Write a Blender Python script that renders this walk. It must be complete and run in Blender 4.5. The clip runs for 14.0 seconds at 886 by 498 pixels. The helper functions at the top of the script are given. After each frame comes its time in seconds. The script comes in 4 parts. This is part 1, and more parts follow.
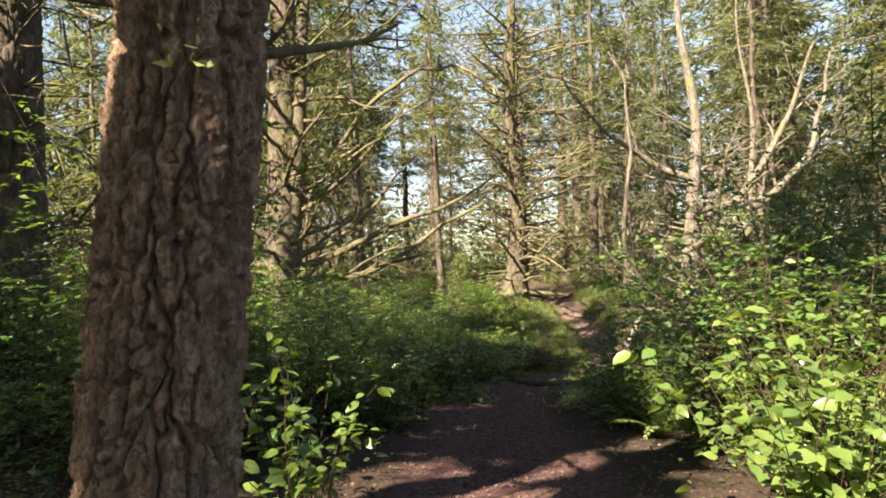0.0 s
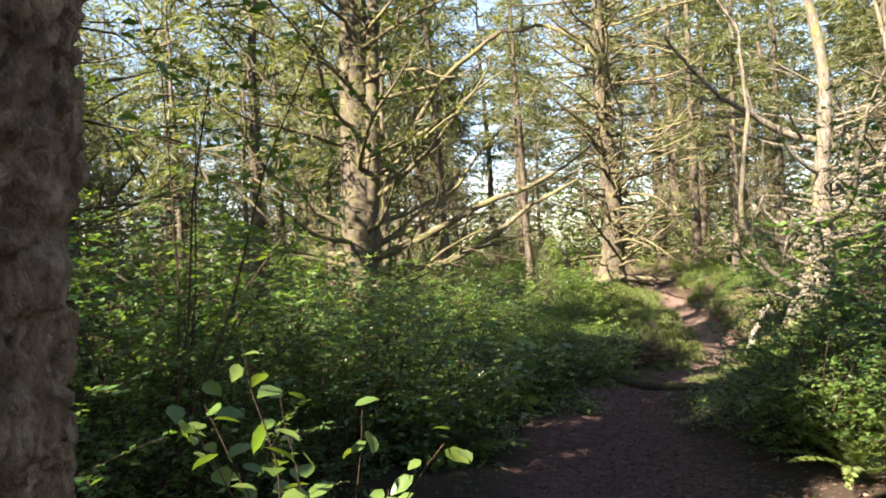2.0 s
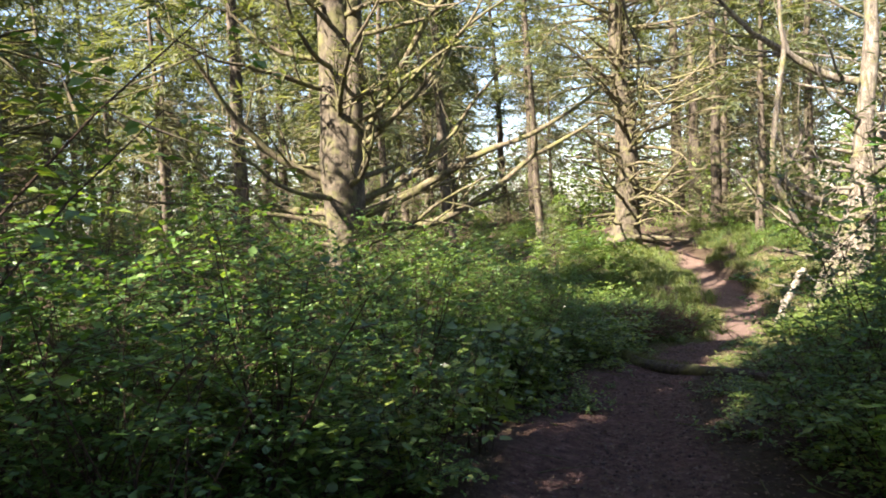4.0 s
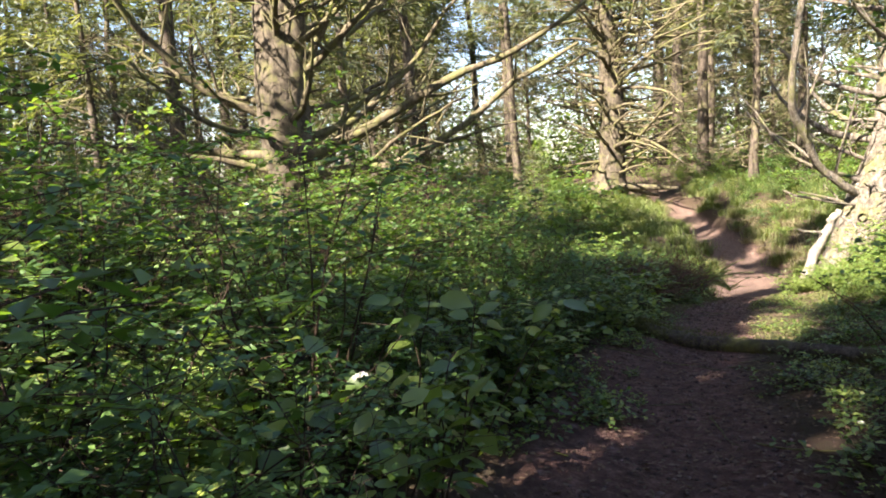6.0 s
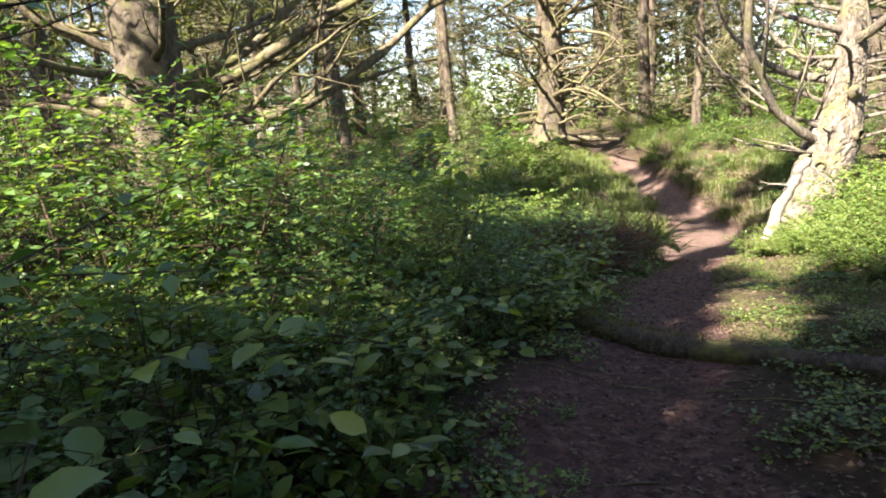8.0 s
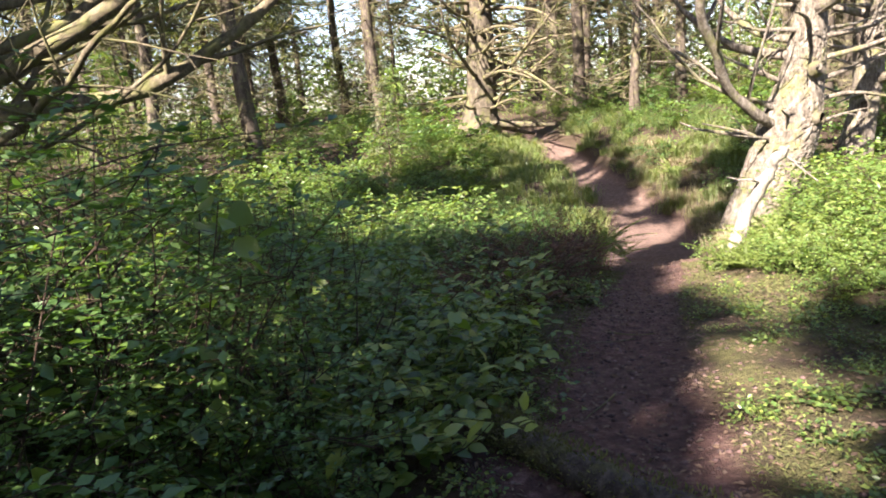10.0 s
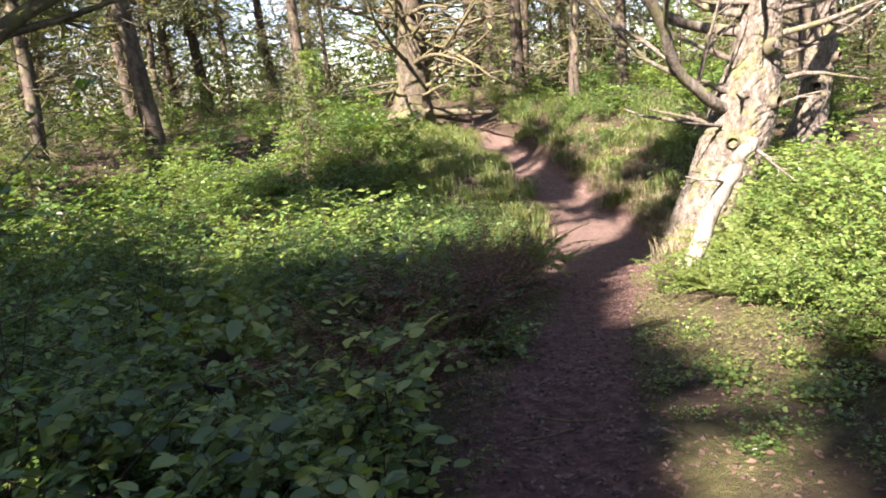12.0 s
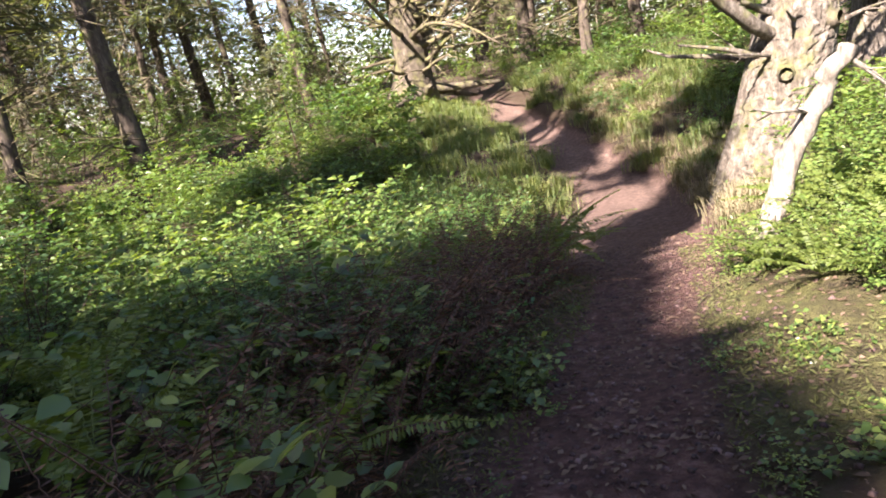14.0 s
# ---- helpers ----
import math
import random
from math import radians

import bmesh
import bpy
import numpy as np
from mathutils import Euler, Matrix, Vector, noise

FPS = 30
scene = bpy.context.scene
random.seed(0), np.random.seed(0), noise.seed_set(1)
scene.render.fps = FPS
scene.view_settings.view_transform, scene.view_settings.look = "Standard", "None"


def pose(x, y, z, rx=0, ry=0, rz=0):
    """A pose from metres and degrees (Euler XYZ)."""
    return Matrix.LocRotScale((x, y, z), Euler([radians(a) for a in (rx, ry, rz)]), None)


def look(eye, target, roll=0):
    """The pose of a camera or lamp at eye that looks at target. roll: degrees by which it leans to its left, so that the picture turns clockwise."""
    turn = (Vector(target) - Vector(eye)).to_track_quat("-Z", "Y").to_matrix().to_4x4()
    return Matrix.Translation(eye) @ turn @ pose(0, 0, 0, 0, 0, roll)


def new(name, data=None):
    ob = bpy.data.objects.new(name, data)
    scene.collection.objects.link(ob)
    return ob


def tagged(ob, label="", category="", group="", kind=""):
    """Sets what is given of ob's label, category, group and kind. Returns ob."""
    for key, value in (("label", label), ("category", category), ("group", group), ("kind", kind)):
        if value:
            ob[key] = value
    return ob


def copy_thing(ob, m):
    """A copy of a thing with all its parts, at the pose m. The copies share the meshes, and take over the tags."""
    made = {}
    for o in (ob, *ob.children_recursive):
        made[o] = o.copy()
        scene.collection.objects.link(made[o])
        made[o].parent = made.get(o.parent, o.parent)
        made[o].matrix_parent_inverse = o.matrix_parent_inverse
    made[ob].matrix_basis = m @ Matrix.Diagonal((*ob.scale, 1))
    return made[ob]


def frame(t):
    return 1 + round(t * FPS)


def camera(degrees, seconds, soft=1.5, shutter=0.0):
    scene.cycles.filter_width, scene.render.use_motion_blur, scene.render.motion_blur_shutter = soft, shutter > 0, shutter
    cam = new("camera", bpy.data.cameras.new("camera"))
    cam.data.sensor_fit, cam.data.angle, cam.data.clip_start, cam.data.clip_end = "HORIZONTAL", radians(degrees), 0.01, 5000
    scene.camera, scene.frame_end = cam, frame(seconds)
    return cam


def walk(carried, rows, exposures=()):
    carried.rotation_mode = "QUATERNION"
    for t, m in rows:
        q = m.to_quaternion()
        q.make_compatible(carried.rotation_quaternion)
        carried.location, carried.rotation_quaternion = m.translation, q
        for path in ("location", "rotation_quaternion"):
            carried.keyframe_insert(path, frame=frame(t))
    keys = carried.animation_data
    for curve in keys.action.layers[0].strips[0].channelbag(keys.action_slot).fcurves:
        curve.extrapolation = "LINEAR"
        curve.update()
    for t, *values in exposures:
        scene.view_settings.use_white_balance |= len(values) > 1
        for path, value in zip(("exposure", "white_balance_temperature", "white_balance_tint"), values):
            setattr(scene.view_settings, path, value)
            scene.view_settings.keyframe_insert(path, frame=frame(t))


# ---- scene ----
cam = camera(67.1, 14.0, soft=1.8)
PATH = [
    (0, (0.000, 0.000, 1.500), (0.0850, 1.9979, 1.5351), -1.41),
    (0.5, (-0.101, 0.314, 1.493), (-0.0667, 2.3067, 1.6578), 0.13),
    (1, (-0.073, 0.709, 1.427), (-0.1179, 2.7077, 1.4657), -1.00),
    (1.5, (-0.045, 1.179, 1.425), (-0.2589, 3.1671, 1.4090), -3.36),
    (2, (-0.007, 1.826, 1.429), (-0.1829, 3.8184, 1.4395), -3.04),
    (2.5, (0.136, 2.334, 1.421), (-0.0570, 4.3251, 1.4027), -2.85),
    (3, (0.259, 2.787, 1.404), (0.0795, 4.7786, 1.3459), -1.84),
    (3.5, (0.347, 3.385, 1.348), (0.2112, 5.3797, 1.2869), -1.82),
    (3.7, (0.372, 3.540, 1.349), (0.1780, 5.5293, 1.2748), -2.65),
    (5.8, (0.341, 6.085, 1.022), (0.0616, 8.0468, 0.7532), -4.15),
    (6, (0.332, 6.359, 0.958), (0.1690, 8.3381, 0.7213), -3.98),
    (6.5, (0.354, 6.830, 0.906), (0.2651, 8.8041, 0.5963), -3.60),
    (7, (0.562, 7.385, 0.819), (0.4942, 9.3470, 0.4346), -4.32),
    (7.2, (0.632, 7.637, 0.768), (0.6201, 9.6017, 0.3956), -4.22),
    (9.3, (1.133, 9.831, 0.771), (1.1162, 11.7824, 0.3347), -5.55),
    (9.5, (1.215, 10.095, 0.733), (1.2625, 12.0422, 0.2800), -5.12),
    (10, (1.411, 10.741, 0.684), (1.5757, 12.6871, 0.2539), -5.16),
    (10.5, (1.627, 11.286, 0.636), (1.7287, 13.2249, 0.1554), -6.28),
    (11, (1.798, 11.873, 0.587), (2.0725, 13.7944, 0.1059), -6.53),
    (11.5, (1.992, 12.245, 0.611), (2.3145, 14.1632, 0.1474), -7.18),
    (12, (2.160, 12.489, 0.585), (2.4740, 14.4054, 0.1070), -5.66),
    (12.5, (2.371, 12.989, 0.351), (2.8726, 14.8599, -0.1461), -5.10),
    (13, (2.509, 13.348, 0.362), (2.8773, 15.2282, -0.2116), -8.64),
    (13.5, (2.658, 13.717, 0.263), (2.8670, 15.6054, -0.3630), -7.05),
    (14, (2.783, 14.139, 0.193), (3.0035, 16.0596, -0.3190), -12.06),
]
walk(cam, [(t, look(eye, target, roll)) for t, eye, target, roll in PATH], exposures=[(0.0, 2.76, 7250, 19), (2.0, 3.04, 6900, 18), (3.7, 3.05, 6650, 18), (7.0, 3.16, 6700, 19), (9.3, 3.2, 6450, 21), (12.0, 3.04, 6450, 28), (14.0, 3.05, 6400, 28)])

# ---- world and sun ----
SUN_AZ, SUN_EL = radians(222), radians(40)   # compass angle of the sun from +y clockwise, and its height
world = bpy.data.worlds.new("sky")
scene.world = world
world.use_nodes = True
wn, wl = world.node_tree.nodes, world.node_tree.links
sky = wn.new("ShaderNodeTexSky")
sky.sky_type, sky.sun_disc = "NISHITA", False
sky.sun_elevation, sky.sun_rotation = SUN_EL, SUN_AZ
wn["Background"].inputs["Strength"].default_value = 0.055
wl.new(sky.outputs[0], wn["Background"].inputs["Color"])
TO_SUN = Vector((math.sin(SUN_AZ) * math.cos(SUN_EL), math.cos(SUN_AZ) * math.cos(SUN_EL), math.sin(SUN_EL)))
lamp = bpy.data.lights.new("sun", "SUN")
lamp.energy, lamp.angle, lamp.color = 5.0, radians(0.6), (1.0, 0.93, 0.8)
sun = new("sun", lamp)
sun.matrix_world = look(TO_SUN * 60, (0, 0, 0))


# ---- materials ----
def material(name):
    m = bpy.data.materials.new(name)
    m.use_nodes = True
    nodes, links = m.node_tree.nodes, m.node_tree.links
    return m, nodes, links, nodes["Principled BSDF"]


def ramp(nodes, links, fac, stops):
    r = nodes.new("ShaderNodeValToRGB")
    while len(r.color_ramp.elements) < len(stops):
        r.color_ramp.elements.new(0.5)
    for e, (p, c) in zip(r.color_ramp.elements, stops):
        e.position, e.color = p, (*c, 1)
    links.new(fac, r.inputs[0])
    return r.outputs[0]


def noise_tex(nodes, links, scale, detail=6.0, stretch=(1, 1, 1), rough=0.6):
    co, mp, n = nodes.new("ShaderNodeTexCoord"), nodes.new("ShaderNodeMapping"), nodes.new("ShaderNodeTexNoise")
    mp.inputs["Scale"].default_value = stretch
    n.inputs["Scale"].default_value, n.inputs["Detail"].default_value, n.inputs["Roughness"].default_value = scale, detail, rough
    links.new(co.outputs["Object"], mp.inputs[0])
    links.new(mp.outputs[0], n.inputs["Vector"])
    return n.outputs["Fac"]


def mixc(nodes, links, fac, a, b, mode="MIX"):
    x = nodes.new("ShaderNodeMix")
    x.data_type, x.blend_type = "RGBA", mode
    for sock, v in ((x.inputs[0], fac), (x.inputs[6], a), (x.inputs[7], b)):
        if isinstance(v, (int, float)):
            sock.default_value = v
        elif isinstance(v, tuple):
            sock.default_value = (*v, 1)
        else:
            links.new(v, sock)
    return x.outputs[2]


def bump(nodes, links, bsdf, height, strength, distance):
    b = nodes.new("ShaderNodeBump")
    b.inputs["Strength"].default_value, b.inputs["Distance"].default_value = strength, distance
    links.new(height, b.inputs["Height"])
    links.new(b.outputs[0], bsdf.inputs["Normal"])


def leaf_material(name, stops, rough=0.45, through_light=0.4, glow=(1.0, 1.0, 0.35)):
    """Leaves: each one a shade of its own, letting some light through."""
    m, n, l, p = material(name)
    geo, oi = n.new("ShaderNodeNewGeometry"), n.new("ShaderNodeObjectInfo")
    add = n.new("ShaderNodeMath")
    add.operation = "MULTIPLY_ADD"
    add.inputs[1].default_value = 0.75
    sc = n.new("ShaderNodeMath")
    sc.operation = "MULTIPLY"
    sc.inputs[1].default_value = 0.25
    l.new(oi.outputs["Random"], sc.inputs[0])
    l.new(geo.outputs["Random Per Island"], add.inputs[0])
    l.new(sc.outputs[0], add.inputs[2])
    col = ramp(n, l, add.outputs[0], stops)
    blot = noise_tex(n, l, 35.0, 3.0)
    col = mixc(n, l, mixc(n, l, 0.25, (0, 0, 0), blot), col, (0.02, 0.03, 0.01))
    l.new(col, p.inputs["Base Color"])
    p.inputs["Roughness"].default_value = rough
    tr, mx = n.new("ShaderNodeBsdfTranslucent"), n.new("ShaderNodeMixShader")
    l.new(mixc(n, l, 1.0, mixc(n, l, 0.6, col, glow, "MULTIPLY"), (1.8, 1.8, 1.0), "MULTIPLY"), tr.inputs[0])
    mx.inputs[0].default_value = through_light
    l.new(p.outputs[0], mx.inputs[1])
    l.new(tr.outputs[0], mx.inputs[2])
    l.new(mx.outputs[0], n["Material Output"].inputs[0])
    return m


def bark_material(name, dark, mid, pale, moss, moss_at=0.62, scale=9.0, relief=0.03):
    m, n, l, p = material(name)
    long = noise_tex(n, l, scale, 8.0, (1, 1, 0.28))
    fine = noise_tex(n, l, scale * 7, 6.0, (1, 1, 0.6))
    col = ramp(n, l, long, [(0.3, dark), (0.5, mid), (0.72, pale)])
    flakes = noise_tex(n, l, scale * 2.6, 5.0, (1, 1, 0.55), 0.7)
    col = mixc(n, l, ramp(n, l, flakes, [(0.4, (0.55, 0.55, 0.55)), (0.54, (0, 0, 0))]), col, dark)
    col = mixc(n, l, mixc(n, l, 0.45, (0, 0, 0), fine), col, dark)
    patch = ramp(n, l, noise_tex(n, l, 2.2, 7.0, rough=0.7), [(moss_at, (0, 0, 0)), (moss_at + 0.14, (1, 1, 1))])
    col = mixc(n, l, patch, col, moss)
    l.new(col, p.inputs["Base Color"])
    p.inputs["Roughness"].default_value = 0.92
    p.inputs["Specular IOR Level"].default_value = 0.2
    bump(n, l, p, mixc(n, l, 0.5, mixc(n, l, 0.55, long, flakes), fine), 1.0, relief)
    return m


def ground_material():
    m, n, l, p = material("forest_soil")

    def mask(name):
        a = n.new("ShaderNodeAttribute")
        a.attribute_name = name
        return a.outputs["Fac"]
    crumbs, clods, wide = noise_tex(n, l, 60, 6.0), noise_tex(n, l, 11, 8.0, rough=0.7), noise_tex(n, l, 1.3, 5.0)
    soil = ramp(n, l, clods, [(0.3, (0.036, 0.018, 0.015)), (0.52, (0.11, 0.056, 0.047)), (0.72, (0.25, 0.145, 0.12))])
    litter = ramp(n, l, clods, [(0.3, (0.02, 0.013, 0.009)), (0.5, (0.055, 0.035, 0.022)), (0.62, (0.04, 0.04, 0.016)), (0.75, (0.12, 0.08, 0.05))])
    green = ramp(n, l, clods, [(0.3, (0.035, 0.035, 0.012)), (0.52, (0.1, 0.1, 0.03)), (0.75, (0.18, 0.17, 0.06))])
    base = mixc(n, l, mask("trodden"), litter, soil)
    # far trail soil coloured paler to make its sun spots look brighter
    sun_paled = ramp(n, l, clods, [(0.3, (0.05, 0.032, 0.025)), (0.7, (0.24, 0.17, 0.13))])
    base = mixc(n, l, mask("sun_paled"), base, sun_paled)
    base = mixc(n, l, mask("mossy"), base, green)
    base = mixc(n, l, mixc(n, l, 0.35, (0, 0, 0), crumbs), base, (0.02, 0.014, 0.01))
    base = mixc(n, l, ramp(n, l, wide, [(0.4, (0, 0, 0)), (0.75, (0.3, 0.3, 0.3))]), base, (0.09, 0.06, 0.048))
    l.new(base, p.inputs["Base Color"])
    p.inputs["Roughness"].default_value = 0.95
    p.inputs["Specular IOR Level"].default_value = 0.2
    bump(n, l, p, mixc(n, l, 0.4, clods, crumbs), 1.0, 0.09)
    return m


G1, G3 = (0.026, 0.066, 0.018), (0.13, 0.215, 0.045)
M_HUCK = leaf_material("huckleberry_leaf", [(0, G1), (0.5, (0.056, 0.12, 0.03)), (1, G3)])
M_YOUNG = leaf_material("young_shrub_leaf", [(0, (0.05, 0.1, 0.022)), (0.5, (0.1, 0.17, 0.037)), (1, (0.18, 0.23, 0.05))])
M_SALAL = leaf_material("salal_leaf", [(0, (0.028, 0.058, 0.02)), (0.5, (0.085, 0.145, 0.034)), (1, (0.25, 0.3, 0.07))], rough=0.3)
M_FERN = leaf_material("fern_frond", [(0, (0.07, 0.115, 0.022)), (1, (0.16, 0.2, 0.042))], rough=0.5)
M_DEAD = leaf_material("withered_frond", [(0, (0.03, 0.015, 0.01)), (0.6, (0.095, 0.042, 0.024)), (1, (0.25, 0.13, 0.07))], rough=0.8, through_light=0.15, glow=(1, 0.7, 0.4))
M_GRASS = leaf_material("grass_blade", [(0, (0.06, 0.1, 0.025)), (0.6, (0.13, 0.17, 0.05)), (1, (0.24, 0.24, 0.09))], rough=0.6)
M_DRY = leaf_material("dry_grass_blade", [(0, (0.1, 0.095, 0.045)), (0.7, (0.21, 0.175, 0.095)), (1, (0.33, 0.29, 0.18))], rough=0.8, through_light=0.25, glow=(1, 0.85, 0.6))
M_NEEDLE = leaf_material("conifer_needles", [(0, (0.034, 0.048, 0.026)), (0.6, (0.085, 0.1, 0.05)), (1, (0.17, 0.17, 0.085))], rough=0.6)
M_LITTER = leaf_material("fallen_leaf", [(0, (0.05, 0.028, 0.018)), (0.6, (0.13, 0.08, 0.05)), (0.93, (0.15, 0.1, 0.075)), (1, (0.26, 0.22, 0.18))], rough=0.8, through_light=0.1, glow=(1, 0.7, 0.5))
M_MOSS = leaf_material("ground_moss", [(0, (0.045, 0.05, 0.014)), (0.7, (0.095, 0.1, 0.026)), (1, (0.17, 0.16, 0.05))], rough=0.9, through_light=0.2)
M_LICHEN = leaf_material("hanging_lichen", [(0, (0.14, 0.16, 0.05)), (1, (0.3, 0.32, 0.13))], rough=0.9, through_light=0.3)
M_FIR = bark_material("furrowed_fir_bark", (0.06, 0.039, 0.025), (0.27, 0.18, 0.115), (0.47, 0.345, 0.235), (0.2, 0.17, 0.065), 0.6, 24, 0.03)
M_BARK = bark_material("mossy_spruce_bark", (0.028, 0.024, 0.017), (0.088, 0.072, 0.05), (0.19, 0.16, 0.118), (0.1, 0.098, 0.04), 0.5, 9)
M_LOG = bark_material("mossy_log_bark", (0.025, 0.02, 0.017), (0.075, 0.06, 0.048), (0.17, 0.145, 0.12), (0.1, 0.1, 0.03), 0.48, 16)
M_FARBARK = bark_material("reddish_conifer_bark", (0.028, 0.023, 0.018), (0.08, 0.064, 0.047), (0.17, 0.14, 0.105), (0.11, 0.11, 0.045), 0.52, 6)
M_LIMB = bark_material("mossy_dead_limb", (0.045, 0.036, 0.024), (0.12, 0.1, 0.06), (0.22, 0.19, 0.13), (0.115, 0.115, 0.042), 0.47, 14)
M_PALE = bark_material("bleached_lichen_bark", (0.045, 0.037, 0.028), (0.17, 0.145, 0.11), (0.35, 0.315, 0.26), (0.13, 0.13, 0.05), 0.51, 13, 0.05)
M_BLEACH = bark_material("bleached_bare_wood", (0.1, 0.085, 0.065), (0.32, 0.285, 0.23), (0.5, 0.465, 0.4), (0.2, 0.19, 0.09), 0.6, 20, 0.03)
M_STEM = bark_material("brown_shrub_stem", (0.03, 0.02, 0.013), (0.07, 0.045, 0.03), (0.13, 0.09, 0.06), (0.08, 0.08, 0.03), 0.6, 30)
M_CLOD = leaf_material("soil_clod", [(0, (0.024, 0.011, 0.011)), (0.8, (0.08, 0.042, 0.038)), (1, (0.17, 0.11, 0.1))], rough=0.95, through_light=0.0)
M_GROUND = ground_material()

# ---- mesh helpers ----
RNG = np.random.default_rng(7)


class Shape:
    """Gathers tubes and leaves and makes one mesh of them."""

    def __init__(self):
        self.v, self.f3, self.f4, self.count = [], [], [], 0

    def add(self, verts, tris=None, quads=None):
        verts = np.asarray(verts, float).reshape(-1, 3)
        if tris is not None and len(tris):
            self.f3.append(np.asarray(tris, np.int64) + self.count)
        if quads is not None and len(quads):
            self.f4.append(np.asarray(quads, np.int64) + self.count)
        self.v.append(verts)
        self.count += len(verts)

    def tube(self, pts, radii, sides=5):
        pts, radii = np.asarray(pts, float), np.asarray(radii, float)
        n = len(pts)
        tang = np.gradient(pts, axis=0)
        tang /= np.linalg.norm(tang, axis=1)[:, None] + 1e-9
        ref = np.array([0.0, 0.0, 1.0]) if abs(tang[0][2]) < 0.8 else np.array([1.0, 0.0, 0.0])
        a = np.cross(tang, ref)
        a /= np.linalg.norm(a, axis=1)[:, None] + 1e-9
        b = np.cross(tang, a)
        ang = np.arange(sides) * 2 * np.pi / sides
        ring = pts[:, None] + radii[:, None, None] * (np.cos(ang)[None, :, None] * a[:, None] + np.sin(ang)[None, :, None] * b[:, None])
        i, j = np.meshgrid(np.arange(n - 1), np.arange(sides), indexing="ij")
        k = (j + 1) % sides
        quads = np.stack([i * sides + j, i * sides + k, (i + 1) * sides + k, (i + 1) * sides + j], -1).reshape(-1, 4)
        self.add(ring, quads=quads)

    def leaves(self, base, forward, normal, length, width, shape="small"):
        """Many leaves at once. small: a folded rhomb; large: an oval with a midrib."""
        base, f, nrm = np.asarray(base, float), np.asarray(forward, float), np.asarray(normal, float)
        f = f / (np.linalg.norm(f, axis=1)[:, None] + 1e-9)
        side = np.cross(f, nrm)
        side /= np.linalg.norm(side, axis=1)[:, None] + 1e-9
        up = np.cross(side, f)
        L, W = np.asarray(length)[:, None], np.asarray(width)[:, None]
        if shape == "small":
            cols = [base, base + f * L * 0.5 + side * W * 0.5 + up * W * 0.16, base + f * L - up * L * 0.06, base + f * L * 0.5 - side * W * 0.5 + up * W * 0.16]
            tris = [(0, 1, 2), (0, 2, 3)]
        else:
            def at(u, s, h):
                return base + f * L * u + side * W * s + up * L * h
            cols = [base, at(.22, .38, .05), at(.22, 0, .0), at(.22, -.38, .05), at(.55, .46, .05), at(.55, 0, -.01), at(.55, -.46, .05), at(.82, .24, 0), at(.82, 0, -.05), at(.82, -.24, 0), at(1, 0, -.12)]
            tris = [(0, 2, 1), (0, 3, 2), (1, 2, 5), (1, 5, 4), (2, 3, 6), (2, 6, 5), (4, 5, 8), (4, 8, 7), (5, 6, 9), (5, 9, 8), (7, 8, 10), (8, 9, 10)]
        k, n = len(cols), len(base)
        verts = np.stack(cols, 1).reshape(-1, 3)
        t = (np.array(tris)[None] + (np.arange(n) * k)[:, None, None]).reshape(-1, 3)
        self.add(verts, tris=t)

    def mesh(self, name, mat, smooth=False):
        me = bpy.data.meshes.new(name)
        V = np.concatenate(self.v)
        f3 = np.concatenate(self.f3) if self.f3 else np.zeros((0, 3), np.int64)
        f4 = np.concatenate(self.f4) if self.f4 else np.zeros((0, 4), np.int64)
        me.vertices.add(len(V))
        me.vertices.foreach_set("co", V.astype(np.float32).ravel())
        loops = np.concatenate([f3.ravel(), f4.ravel()])
        me.loops.add(len(loops))
        me.loops.foreach_set("vertex_index", loops.astype(np.int32))
        me.polygons.add(len(f3) + len(f4))
        start = np.concatenate([np.arange(len(f3)) * 3, len(f3) * 3 + np.arange(len(f4)) * 4])
        me.polygons.foreach_set("loop_start", start.astype(np.int32))
        if smooth:
            me.polygons.foreach_set("use_smooth", np.ones(len(start), bool))
        me.update(calc_edges=True)
        me.validate()
        me.materials.append(mat)
        return me


def part(name, mesh, parent, label=""):
    ob = new(name, mesh)
    ob.parent = parent
    if label:
        ob["label"] = label
    return ob


def unit(v):
    return v / (np.linalg.norm(v) + 1e-9)


def bent(start, direction, length, n, wander, lift, rng):
    """A wandering line: lift bends it up (or down) along its way."""
    pts, d, p = [np.array(start, float)], unit(np.array(direction, float)), np.array(start, float)
    for i in range(n):
        d = unit(d + rng.normal(0, wander, 3) + np.array([0, 0, lift / n]))
        p = p + d * length / n
        pts.append(p.copy())
    return np.array(pts)


# ---- the lie of the land ----
TRAIL = np.array([(-1.2, -8, .5), (0, 0, 0), (0.5, 4, -.3), (1.15, 8.5, -.66), (1.7, 11.2, -.86), (2.35, 13, -.97), (3.6, 16.5, -1.36), (4.8, 18.8, -1.83),
                  (5.6, 20.7, -2.16), (6.8, 23.5, -2.9), (7.8, 26.3, -3.03), (8.3, 30, -2.5), (8.4, 36, -1.8), (8.2, 39.5, -1.25), (8.6, 42, -1.45), (8, 46, -1.3), (6, 60, -0.5), (6, 90, 0)])
_ys = np.arange(-8, 90, 0.25)
_ker = np.hanning(11) / np.hanning(11).sum()


def _smooth(col):
    a = np.interp(_ys, TRAIL[:, 1], TRAIL[:, col])
    return np.convolve(np.pad(a, 5, mode="edge"), _ker, mode="valid")


_tx, _tz = _smooth(0), _smooth(2)


def trail_x(y):
    return np.interp(y, _ys, _tx)


